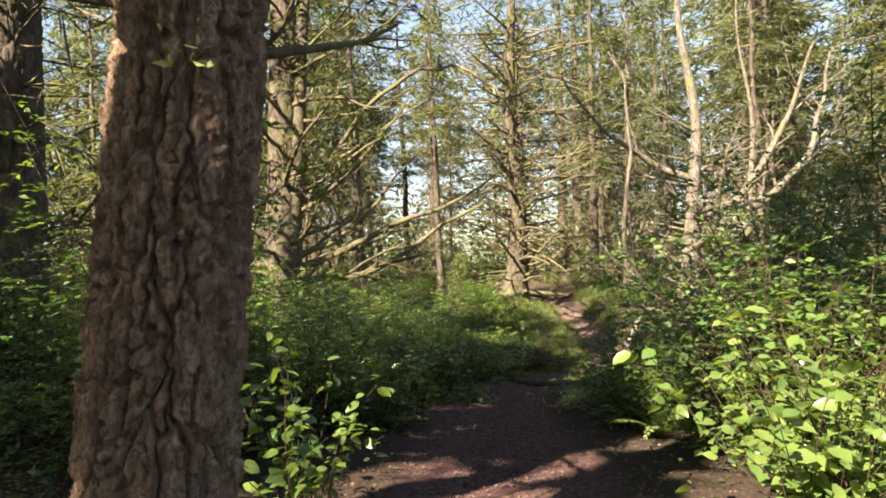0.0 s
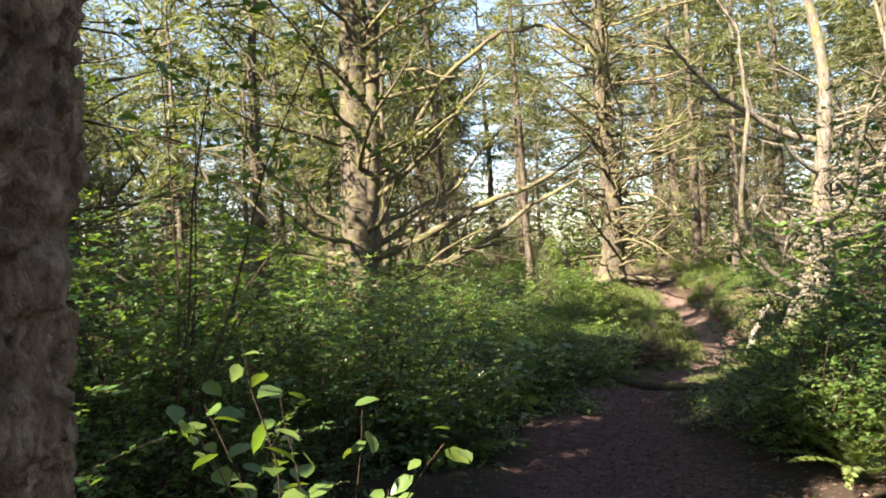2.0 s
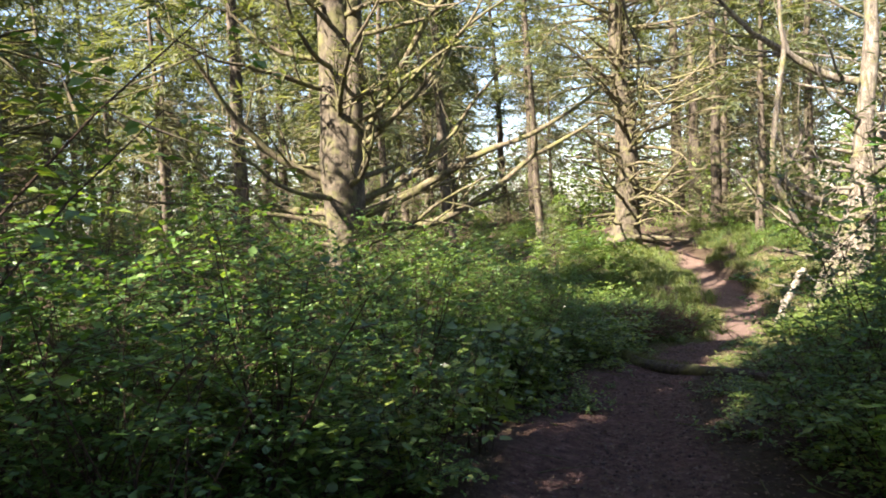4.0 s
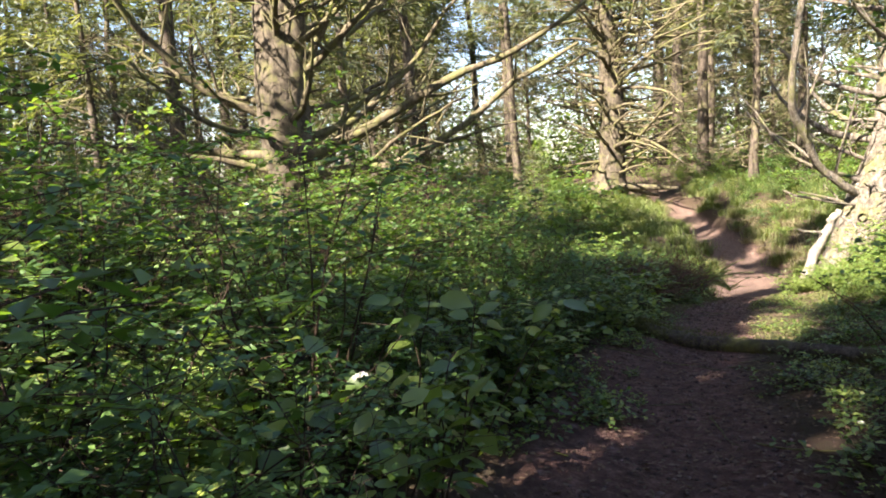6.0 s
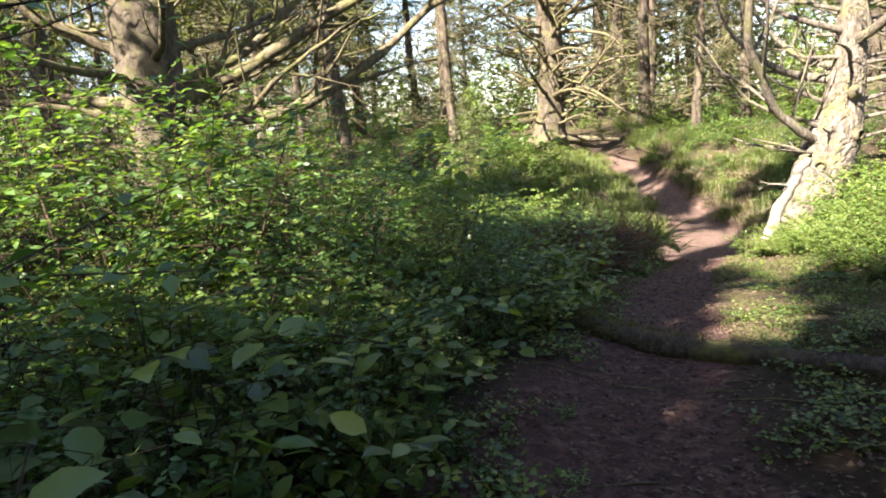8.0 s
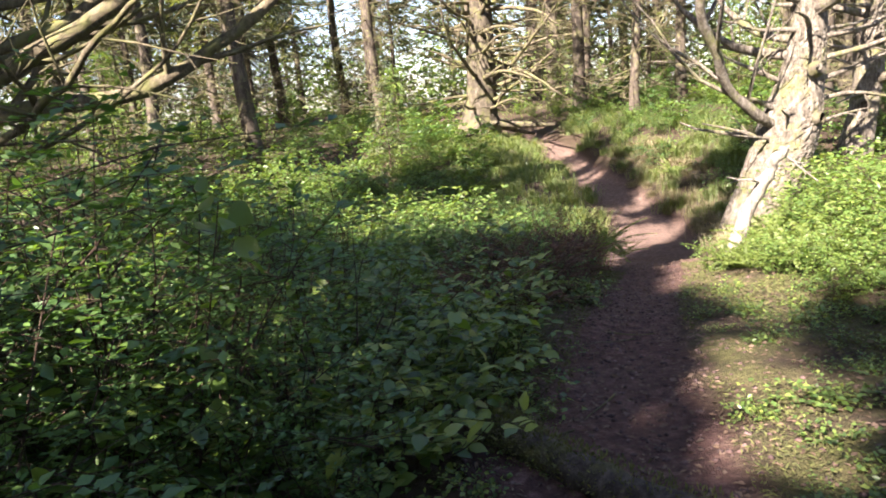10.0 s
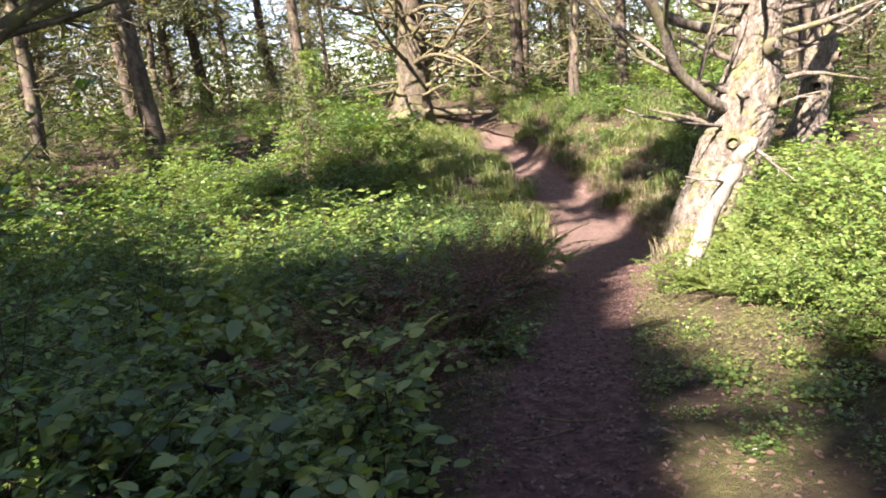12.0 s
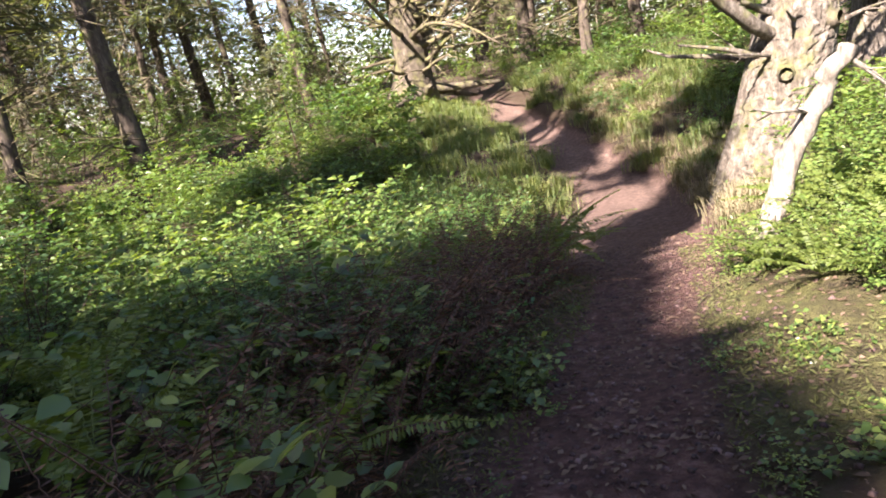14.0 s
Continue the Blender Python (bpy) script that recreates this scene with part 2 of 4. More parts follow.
def lumps(x, y, s, seed=0.0):
    return noise.noise((x * s + seed, y * s - seed, seed * 0.37))


def bare(y, d):
    """How far the trodden soil reaches from the middle of the trail, on the side of d."""
    if d < 0:
        return float(np.interp(y, [6, 10, 12, 14, 18, 20, 22, 26, 29, 33], [0.9, 1.1, 1.0, 0.72, 0.55, 0.6, 1.0, 1.2, 0.8, 0.55]))
    return float(np.interp(y, [6, 8, 10, 12, 18, 20, 22, 26, 29, 33], [0.9, 0.7, 0.5, 0.38, 0.4, 0.95, 1.25, 1.2, 0.8, 0.55]))


def ground_z(x, y):
    """Height of the ground: the trail's fall and rise, and the banks beside it."""
    d = x - float(trail_x(y))
    z = float(np.interp(y, _ys, _tz))
    off = max(0.0, abs(d) - float(np.interp(y, [19, 22, 27, 32], [0.42, 0.9, 0.9, 0.42])))
    if d < 0:
        rise = np.interp(y, [0, 12, 16, 20, 25, 30, 38, 50], [0.3, 0.3, 0.22, 0.4, 0.9, 0.95, 0.8, 0.6])
    else:
        rise = np.interp(y, [0, 12, 16, 20, 25, 30, 38, 50], [0.2, 0.15, 0.1, 0.4, 1.35, 1.4, 0.9, 0.6])
    z += rise * (1 - math.exp(-off / 1.5))
    w = min(1.0, off / 1.2)
    z += w * 0.1 * lumps(x, y, 0.7, 3.1) + w * 0.35 * lumps(x, y, 0.13, 9.4) * min(1, off / 8)
    z += 0.018 * lumps(x, y, 4.0, 1.7) + (0.03 + 0.03 * w) * lumps(x, y, 1.6, 5.5)
    z += 0.012 * (1 - math.cos(min(1.0, abs(d) / 0.42) * math.pi)) - 0.02
    return z


def ground():
    def spread(lo, hi, step, far):
        mid = list(np.arange(lo, hi, step))
        a, s = [], step
        while not a or a[-1] < far:
            s *= 1.3
            a.append((a[-1] if a else 0) + s)
        return np.array([lo - v for v in reversed(a)] + mid + [hi + v for v in a])
    xs, ys = spread(-5, 12, 0.11, 500), spread(-2, 34, 0.11, 500)
    V, trod, moss, paled = [], [], [], []
    for y in ys:
        for x in xs:
            V.append((x, y, ground_z(x, y)))
            d = x - float(trail_x(y)) + 0.12 * lumps(x, y, 2.5, 4.0)
            hw = bare(y, d)
            trod.append(min(1.0, max(0.0, (hw - abs(d)) / 0.25 + 0.5)))
            # brightness put into the soil colour, growing along the far trail
            paled.append(trod[-1] * float(np.interp(y, [20, 25, 80], [0, 0.75, 0.9])))
            side = max(0.0, min(1.0, (abs(d) - hw) / 0.2)) * max(0.0, min(1.0, (2.6 - abs(d)) / 1.0))
            where = np.interp(y, [11.5, 13, 19, 21], [0, 1, 1, 0]) if d > 0 else np.interp(y, [13, 15, 19, 21], [0, 0.5, 0.5, 0])
            moss.append(side * where * max(0.0, min(1.0, 0.62 + 1.3 * lumps(x, y, 1.5, 8.0) + 1.1 * lumps(x, y, 5.5, 2.0))))
    nx = len(xs)
    i, j = np.meshgrid(np.arange(len(ys) - 1), np.arange(nx - 1), indexing="ij")
    quads = np.stack([i * nx + j, i * nx + j + 1, (i + 1) * nx + j + 1, (i + 1) * nx + j], -1).reshape(-1, 4)
    s = Shape()
    s.add(V, quads=quads)
    me = s.mesh("ground", M_GROUND, smooth=True)
    for name, vals in (("trodden", trod), ("mossy", moss), ("sun_paled", paled)):
        me.attributes.new(name, "FLOAT", "POINT").data.foreach_set("value", np.array(vals, np.float32))
    return tagged(new("ground", me), "dark brown forest soil with a trodden footpath, leaf litter and moss", "ground", kind="structure")


ground()

# ---- chosen sunlit spots, on or near the ground: middle and radius; crowns are cut open towards the sun ----
GAPS = [(2.1, 3.4, 1.0, 1.0), (2.7, 4.6, 1.0, 0.7), (-0.7, 4.3, 0.85, 0.3), (-2.0, 5.5, 2.3, -0.1), (1.9, 6.8, -0.5, 0.1), (6.2, 20.4, -2.05, 0.0), (7.6, 22.5, -2.3, 0.25), (4.6, 16.2, -1.3, 0.2), (5.7, 16.4, -0.9, 0.6), (7.6, 19.5, -1.0, 2.4), (9.3, 22.3, 0.2, 1.6), (8.0, 26.35, -3.0, 0.4), (9.0, 29.1, -2.3, 0.3), (5.2, 27, -1.8, 1.2), (3.8, 26.6, -1, 1.2), (6.0, 30.5, -1.5, 1.1), (4.5, 24, -1.4, 1.2), (9.4, 26.3, -1.9, 0.4), (6.6, 17.6, -1.0, 1.2), (11, 31, -1.0, 1.4),
        (8.4, 33.0, -2.1, 0.6), (8.4, 37.5, -1.5, 1.1), (4.6, 33.0, -1.0, 1.5), (6.0, 38.2, 0.5, 1.2), (12, 34, -1, 1.6), (1.5, 22, -0.8, 1.2), (-2, 25, -0.5, 1.5),         (3.45, 13.6, -1.0, 0.2), (3.1, 11.2, -0.6, -0.3), (5.0, 16.3, -1.3, 0.0), (5.6, 17.6, -1.5, 0.3), (2.45, 10.45, -0.75, 0.1), (-4.2, 20, 1.0, 0.7), (0, 30, 0, 1.5), (-3, 16, 0.5, 0.4), (3.2, 25, -1, 1.0), (5.9, 38, 4, 1.0), (-3.5, 19.5, 5, 1.3), (14, 30, 0, 1.5), (-1.0, 13.5, 0.9, 0.5), (2.3, 21, -0.6, 1.3), (-0.6, 11.4, 0.6, 0.3), (-1.6, 12.6, 1.0, 0.6), (0.0, 12.9, 0.4, 0.45), (-3.0, 8.2, 1.3, 0.1), (-2.0, 14.5, 1.0, 0.0), (-0.8, 13.2, 0.8, 0.2), (3.0, 6.6, 0.7, 0.6), (2.9, 7.8, 0.4, 0.3), (-1.2, 10.6, 0.9, 0.3), (-2.2, 7.4, 1.3, 0.0), (-2.6, 6.4, 1.3, 0.4)]
_g = np.random.default_rng(21)
for _ in range(46):
    GAPS.append((_g.uniform(-16, 24), _g.uniform(22, 60), _g.uniform(-0.5, 5), _g.uniform(0.5, 1.4)))
for _ in range(7):
    GAPS.append((_g.uniform(-4, 5), _g.uniform(9, 22), _g.uniform(-0.8, 0.8), _g.uniform(-0.25, 0.0)))


def in_gap(p, margin=0.6):
    """True for places p (n x 3) that would shade one of the sunlit spots."""
    p = np.atleast_2d(p)
    hit, d = np.zeros(len(p), bool), np.array(TO_SUN)
    for x, y, z, r in GAPS:
        v = p - np.array((x, y, z))
        along = v @ d
        hit |= (np.linalg.norm(v - along[:, None] * d, axis=1) < r + margin) & (along > 1.5)
    return hit


# ---- trees ----
def branch(s, start, direction, length, r0, rng, lift=0.0, wander=0.08, depth=2, sides=5, tips=None, twigs=5):
    """A limb with side branches and twigs."""
    n = max(3, int(length * (3 if sides > 4 else 1.7)))
    pts = bent(start, direction, length, n, wander, lift, rng)
    s.tube(pts, np.linspace(r0, r0 * 0.25, len(pts)) * (1 + rng.normal(0, 0.06, len(pts))), sides)
    if tips is not None:
        tips.append(pts)
    if depth > 0:
        for _ in range(twigs):
            i = rng.integers(1, len(pts) - 1)
            d = unit(pts[i + 1] - pts[i])
            side = unit(np.cross(d, rng.normal(0, 1, 3)))
            side[2] *= 0.6
            u = i / len(pts)
            branch(s, pts[i], d * 0.7 + side, length * rng.uniform(0.2, 0.45) * (1.15 - u * 0.6), r0 * (1 - 0.7 * u) * 0.45, rng, lift * 0.6 + rng.normal(0, 0.15), wander * 1.4, depth - 1, 4 if depth > 1 else 3, tips, max(2, twigs - 2))
    return pts


def trunk_shape(s, axis, radii, sides, rough, furrow, seed, steps):
    """A trunk whose bark stands out in long ridges; axis: places along its middle."""
    axis, radii = np.asarray(axis, float), np.asarray(radii, float)
    u0 = np.linspace(0, 1, len(axis))
    u = np.linspace(0, 1, steps)
    mid = np.stack([np.interp(u, u0, axis[:, k]) for k in range(3)], 1)
    if len(axis) > 2:
        ker = np.ones(5) / 5
        for k in range(3):
            mid[2:-2, k] = np.convolve(mid[:, k], ker, mode="valid")
    rad = np.interp(u, u0, radii)
    ang = np.arange(sides) * 2 * np.pi / sides
    V = []
    for i in range(steps):
        for a in ang:
            ca, sa = math.cos(a), math.sin(a)
            zz = mid[i][2]
            jag = 0.16 * noise.noise((ca * 11, sa * 11, zz * 14 + seed)) + 0.3 * noise.noise((ca * 4, sa * 4, zz * 5 + seed))
            furrows = abs(noise.noise((ca * furrow + jag, sa * furrow + jag, zz * 1.7 + seed + jag)))
            crack = min(1.0, furrows / 0.1)
            breaks = abs(noise.noise((ca * furrow * 1.8 + jag, sa * furrow * 1.8 - jag, zz * 7 + seed * 2 + jag * 2)))
            flake = min(1.0, breaks / 0.09)
            grit = noise.noise((ca * 17, sa * 17, zz * 34 + seed)) + 0.5 * noise.noise((ca * 30, sa * 30, zz * 80 + seed))
            h = -2.2 * (1 - crack) ** 1.2 - 0.9 * (1 - flake) * crack + 0.42 * grit + 0.5 * noise.noise((ca * 6, sa * 6, zz * 9 + seed))
            lump = 0.07 * noise.noise((ca * 0.9, sa * 0.9, zz * 0.7 + seed * 2))
            r = rad[i] * (1 + lump) + rough * h
            V.append((mid[i][0] + ca * r, mid[i][1] + sa * r, zz))
    i, j = np.meshgrid(np.arange(steps - 1), np.arange(sides), indexing="ij")
    k = (j + 1) % sides
    s.add(V, quads=np.stack([i * sides + j, i * sides + k, (i + 1) * sides + k, (i + 1) * sides + j], -1).reshape(-1, 4))


def plated_trunk(s, axis, radii, sides, steps):
    """A trunk whose bark is broken into long thick plates by branching furrows."""
    axis = np.asarray(axis, float)
    u0, u = np.linspace(0, 1, len(axis)), np.linspace(0, 1, steps)
    mid = np.stack([np.interp(u, u0, axis[:, k]) for k in range(3)], 1)
    rad = np.interp(u, u0, radii)
    V = []
    for i in range(steps):
        z = mid[i][2]
        for j in range(sides):
            a = j * 2 * math.pi / sides
            ca, sa = math.cos(a), math.sin(a)
            p = Vector((ca * 0.3, sa * 0.3, z))
            warp = noise.noise_vector(Vector((p.x * 5, p.y * 5, p.z * 3))) * 0.035 + noise.noise_vector(p * 17.0) * 0.02
            q = (p + warp)
            d = noise.voronoi((q.x * 9.5, q.y * 9.5, q.z * 2.1), distance_metric="DISTANCE")[0]
            big = min(1.0, (d[1] - d[0]) / 0.13)
            e = noise.voronoi((q.x * 21, q.y * 21, q.z * 9.5 + 4), distance_metric="DISTANCE")[0]
            small = min(1.0, (e[1] - e[0]) / 0.2)
            flake = noise.noise((q.x * 24, q.y * 24, q.z * 55)) + 0.6 * noise.noise((q.x * 60, q.y * 60, q.z * 130))
            h = -0.06 * (1 - big) - 0.017 * (1 - small) * big + 0.006 * flake + 0.012 * noise.noise(q * 9) + 0.014 * (noise.cell(Vector((q.x * 19, q.y * 19, q.z * 8))) - 0.5)
            r = rad[i] * (1 + 0.05 * noise.noise((ca, sa, z * 0.7))) + h
            V.append((mid[i][0] + ca * r, mid[i][1] + sa * r, z))
    i, j = np.meshgrid(np.arange(steps - 1), np.arange(sides), indexing="ij")
    k = (j + 1) % sides
    s.add(V, quads=np.stack([i * sides + j, i * sides + k, (i + 1) * sides + k, (i + 1) * sides + j], -1).reshape(-1, 4))


def sprays(s, pts, rng, n, size, gaps=False, spread=0.35, origin=(0, 0, 0), slim=0.17):
    """Flat needle sprays along a branch."""
    i = rng.integers(len(pts) // 3, len(pts) - 1, n)
    t = rng.random((n, 1))
    base = pts[i] * (1 - t) + pts[i + 1] * t + rng.normal(0, spread * 0.35, (n, 3))
    d = pts[i + 1] - pts[i]
    d /= np.linalg.norm(d, axis=1)[:, None] + 1e-9
    f = d * 0.6 + rng.normal(0, 0.7, (n, 3)) * np.array([1, 1, 0.5]) + np.array([0, 0, -0.15])
    nrm = np.array([0, 0, 1.0]) + rng.normal(0, 0.5, (n, 3))
    if gaps:
        keep = ~in_gap(base + np.array(origin))
        base, f, nrm = base[keep], f[keep], nrm[keep]
    if len(base):
        L = size * rng.uniform(0.6, 1.3, len(base))
        s.leaves(base, f, nrm, L, L * slim)


def conifer(rng, height, radius, dead_to, crown_from, spray_n, gaps=False, origin=(0, 0, 0), dead_n=40, size=0.5, bark=None):
    """Meshes of a tall forest conifer: trunk, bare lower limbs, needle crown."""
    trunk, limbs, crown = Shape(), Shape(), Shape()
    lean = rng.normal(0, 0.012, 2)
    n = 14
    zs = np.linspace(-0.4, height, n)
    axis = np.stack([zs * lean[0] + rng.normal(0, 0.04, n), zs * lean[1] + rng.normal(0, 0.04, n), zs], 1)
    rad = radius * (1 - np.clip(zs / height, 0, 1) * 0.92) * (1 + 0.35 * np.exp(-np.maximum(zs, 0) / 0.35))
    trunk.tube(axis, rad, 9)

    def at(z):
        return np.array([np.interp(z, zs, axis[:, 0]), np.interp(z, zs, axis[:, 1]), z])
    for _ in range(dead_n):
        z, a = rng.uniform(1.0, dead_to), rng.uniform(0, 6.283)
        L = rng.uniform(0.8, 3.2)
        pts = bent(at(z), (math.cos(a), math.sin(a), rng.uniform(-0.2, 0.45)), L, 4, 0.1, rng.uniform(-0.6, 0.4), rng)
        limbs.tube(pts[::2], np.linspace(rng.uniform(0.016, 0.034), 0.006, 3), 3)
        i = rng.integers(1, 4, 9)
        f = (pts[i + 1] - pts[i]) + rng.normal(0, 0.5, (9, 3)) * L * 0.4
        limbs.leaves(pts[i], f, rng.normal(0, 1, (9, 3)), L * rng.uniform(0.15, 0.45, 9), np.full(9, 0.022))
    z = crown_from
    while z < height - 0.5:
        u = (z - crown_from) / (height - crown_from)
        for a in rng.uniform(0, 6.283, 4):
            L = (3.4 * (1 - u) + 0.5) * rng.uniform(0.6, 1.1)
            pts = bent(at(z), (math.cos(a), math.sin(a), 0.1), L, 6, 0.07, -0.35, rng)
            if not (gaps and in_gap(pts + np.array(origin)).any()):
                limbs.tube(pts[::3], np.linspace(0.035, 0.008, 3), 3)
            sprays(crown, pts, rng, int(spray_n * (L / 2.5)), size, gaps, origin=origin, slim=0.34 if gaps else 0.14)
        z += height / 30 * rng.uniform(0.7, 1.3)
    if not crown.count:
        crown.leaves([(0, 0, height)], [(0, 0, 1)], [(1, 0, 0)], [0.4], [0.1])
    return trunk.mesh("trunk", bark or M_FARBARK, True), limbs.mesh("branchwork", M_LIMB), crown.mesh("crown", M_NEEDLE)


def plant_thing(name, meshes, m, label, category, group=""):
    root = new(name)
    root.empty_display_size = 0.2
    root.matrix_world = m
    for pname, me in meshes:
        part(pname, me, root)
    return tagged(root, label, category, group)


def fir_beside_path():
    """The stout fir whose furrowed trunk stands beside the path."""
    x, y = -0.98, 2.74
    z0 = ground_z(x, y)
    root = new("fir_tree")
    root.location = (x, y, z0)
    s = Shape()
    H = 3.9
    zs = np.linspace(-0.2, H, 12)
    axis = np.stack([-0.12 + zs * 0.086, zs * 0.0, zs], 1)
    rad = 0.315 - zs * 0.008 + 0.06 * np.exp(-np.maximum(zs, 0) / 0.35)
    plated_trunk(s, axis, rad, 330, 560)
    part("trunk", s.mesh("trunk", M_FIR, True), root, "deeply furrowed brown bark with flecks of moss")
    up = Shape()
    zs = np.linspace(H - 0.05, 24, 12)
    up.tube(np.stack([-0.12 + zs * 0.086 - 0.06 * np.maximum(zs - H, 0), zs * 0, zs], 1), 0.29 - 0.008 * H - (zs - H) * 0.011, 14)
    part("upper_trunk", up.mesh("upper_trunk", M_FIR, True), root)
    rng = np.random.default_rng(31)
    for k, (z, a, L) in enumerate(((2.55, 2.9, 2.6), (2.9, 0.3, 2.2), (3.3, 3.6, 2.8), (2.75, 2.2, 2.0), (3.7, 1.0, 2.4), (4.2, 2.6, 3.0), (2.35, 0.9, 1.4))):
        b = Shape()
        branch(b, (0.21 + (z - 3.9) * (0.086 if z < 3.9 else 0.026), 0, z), (math.cos(a), math.sin(a), 0.12), L, 0.035, rng, 0.3, 0.08, 2, 5, None, 5)
        part("limb", b.mesh("limb", M_LIMB), root)
    moss = Shape()
    tuft = rng.normal(0, 1, (16, 3)) * (0.05, 0.03, 0.05) + (0.16, -0.33, 2.3)
    moss.leaves(tuft, rng.normal(0, 1, (16, 3)) + (0.3, -1, -0.2), rng.normal(0, 1, (16, 3)), rng.uniform(0.05, 0.12, 16), rng.uniform(0.015, 0.03, 16))
    tagged(part("moss_tuft", moss.mesh("moss_tuft", M_LICHEN), root), "yellow-green tuft of moss and dry twigs", kind="stuff")
    crown = Shape()
    z = 9.0
    while z < 23:
        for a in rng.uniform(0, 6.283, 4):
            pts = bent((0.21 + (z - 3.9) * (0.086 if z < 3.9 else 0.026), 0, z), (math.cos(a), math.sin(a), 0.1), (3.8 * (1 - (z - 9) / 16)) * rng.uniform(0.6, 1.1), 6, 0.07, -0.3, rng)
            sprays(crown, pts, rng, 26, 0.55, True, origin=(x, y, z0))
        z += 0.7
    part("crown", crown.mesh("crown", M_NEEDLE), root)
    tagged(root, "stout conifer with deeply furrowed brown bark close beside the path", "tree")


def spreading_spruce():
    """The big spruce with long bare upswept limbs."""
    rng = np.random.default_rng(12)
    x, y = -3.95, 20.0
    z0 = ground_z(x, y)
    root = new("spruce_tree")
    root.location = (x, y, z0)
    s = Shape()
    zs = np.array([-0.4, 0.2, 1.2, 2.3, 3.2, 4.2, 5.5, 8, 12, 16, 20])
    axis = np.stack([(-0.25, -0.22, -0.12, 0.05, 0.12, 0.1, 0.1, 0.15, 0.2, 0.3, 0.3), zs * 0, zs], 1)
    u = np.linspace(-0.4, 20, 30)
    axis2 = np.stack([np.interp(u, zs, axis[:, 0]), u * 0, u], 1)
    rad = np.interp(u, zs, [0.5, 0.38, 0.34, 0.36, 0.52, 0.56, 0.48, 0.42, 0.34, 0.25, 0.12])
    trunk_shape(s, axis2, rad, 40, 0.03, 4.0, 1.4, 240)
    part("trunk", s.mesh("trunk", M_BARK, True), root, "grey-brown rough bark with a swollen fork low down")
    second = Shape()
    pts = np.array([(0.0, -0.1, 3.2), (0.45, -0.2, 4.6), (0.6, -0.2, 6.5), (0.7, -0.1, 9), (0.95, 0, 12), (1.1, 0, 16)])
    second.tube(pts, [0.3, 0.24, 0.21, 0.17, 0.12, 0.05], 10)
    part("second_stem", second.mesh("second_stem", M_BARK, True), root)
    plan = [(2.6, 0.05, 6.3, 0.14, 0.95), (3.0, -0.35, 6.6, 0.13, 1.2), (3.4, 0.4, 5.2, 0.1, 1.1), (3.1, 3.0, 5.8, 0.12, 1.1), (3.9, 3.4, 5.5, 0.11, 1.1), (2.8, 3.5, 4.6, 0.08, 0.4), (2.2, -0.5, 5.0, 0.06, 0.1), (2.0, 0.2, 4.2, 0.05, 0.15), (2.3, 3.2, 4.4, 0.06, 0.25), (1.7, 2.8, 3.0, 0.04, 0.05)]
    for k in range(46):
        z = 3.0 + k * 0.24
        plan.append((z, rng.uniform(0, 6.283), rng.uniform(3.6, 6.4) * (1 - z / 30), 0.1 * (1 - z / 22), rng.uniform(0.3, 0.95)))
    for z, a, L, r, lift in plan:
        b, tips = Shape(), []
        ax = np.interp(z, zs, axis[:, 0])
        branch(b, (ax + 0.3 * math.cos(a), 0.3 * math.sin(a), z), (math.cos(a), math.sin(a), 0.15), L, r, rng, lift, 0.1, 3, 6, tips, 6)
        limb = part("limb", b.mesh("limb", M_LIMB), root)
        if z > 4 and rng.random() < 0.8:
            c = Shape()
            for p in tips[::3]:
                if len(p) > 3:
                    sprays(c, p, rng, 5, 0.32)
            if c.count:
                part("needles", c.mesh("needles", M_NEEDLE), limb)
    # crown added high up to shade the trail beyond, left open at the GAPS
    crown = Shape()
    for k in range(80):
        z, a = 8.5 + k * 0.13, rng.uniform(0, 6.283)
        pts = bent((0.1, 0, z), (math.cos(a), math.sin(a), 0.2), 5.2 * (1 - (z - 8) / 16) * rng.uniform(0.6, 1.1), 6, 0.07, -0.2, rng)
        sprays(crown, pts, rng, 46, 0.5, True, origin=(x, y, z0), slim=0.24)
    part("crown", crown.mesh("crown", M_NEEDLE), root)
    # one long limb that arches over and hangs down, draped with lichen
    arch, lich = Shape(), Shape()
    t = np.linspace(0, 1, 24)[:, None]
    p0, p1, p2, p3 = (np.array(v) for v in ((0.2, 0, 3.6), (3.0, -1.0, 10.6), (7.6, -2.0, 9.6), (6.9, -2.0, 4.3)))
    pts = (1 - t) ** 3 * p0 + 3 * t * (1 - t) ** 2 * p1 + 3 * t * t * (1 - t) * p2 + t ** 3 * p3 + rng.normal(0, 0.05, (24, 3))
    arch.tube(pts, np.linspace(0.09, 0.015, 24), 6)
    for i in range(4, 22):
        branch(arch, pts[i], rng.normal(0, 1, 3) * (1, 1, 0.5), rng.uniform(0.4, 1.3), 0.016, rng, 0.0, 0.15, 1, 4, None, 3)
    limb = part("limb", arch.mesh("limb", M_LIMB), root, "arching mossy limb whose end hangs down")
    i = rng.integers(5, 23, 90)
    lich.leaves(pts[i] + rng.normal(0, 0.05, (90, 3)), rng.normal(0, 0.3, (90, 3)) + (0, 0, -1), rng.normal(0, 1, (90, 3)), rng.uniform(0.1, 0.32, 90), rng.uniform(0.02, 0.05, 90))
    part("lichen", lich.mesh("lichen", M_LICHEN), limb)
    tagged(root, "large old spruce with long bare upswept limbs furred with moss", "tree")


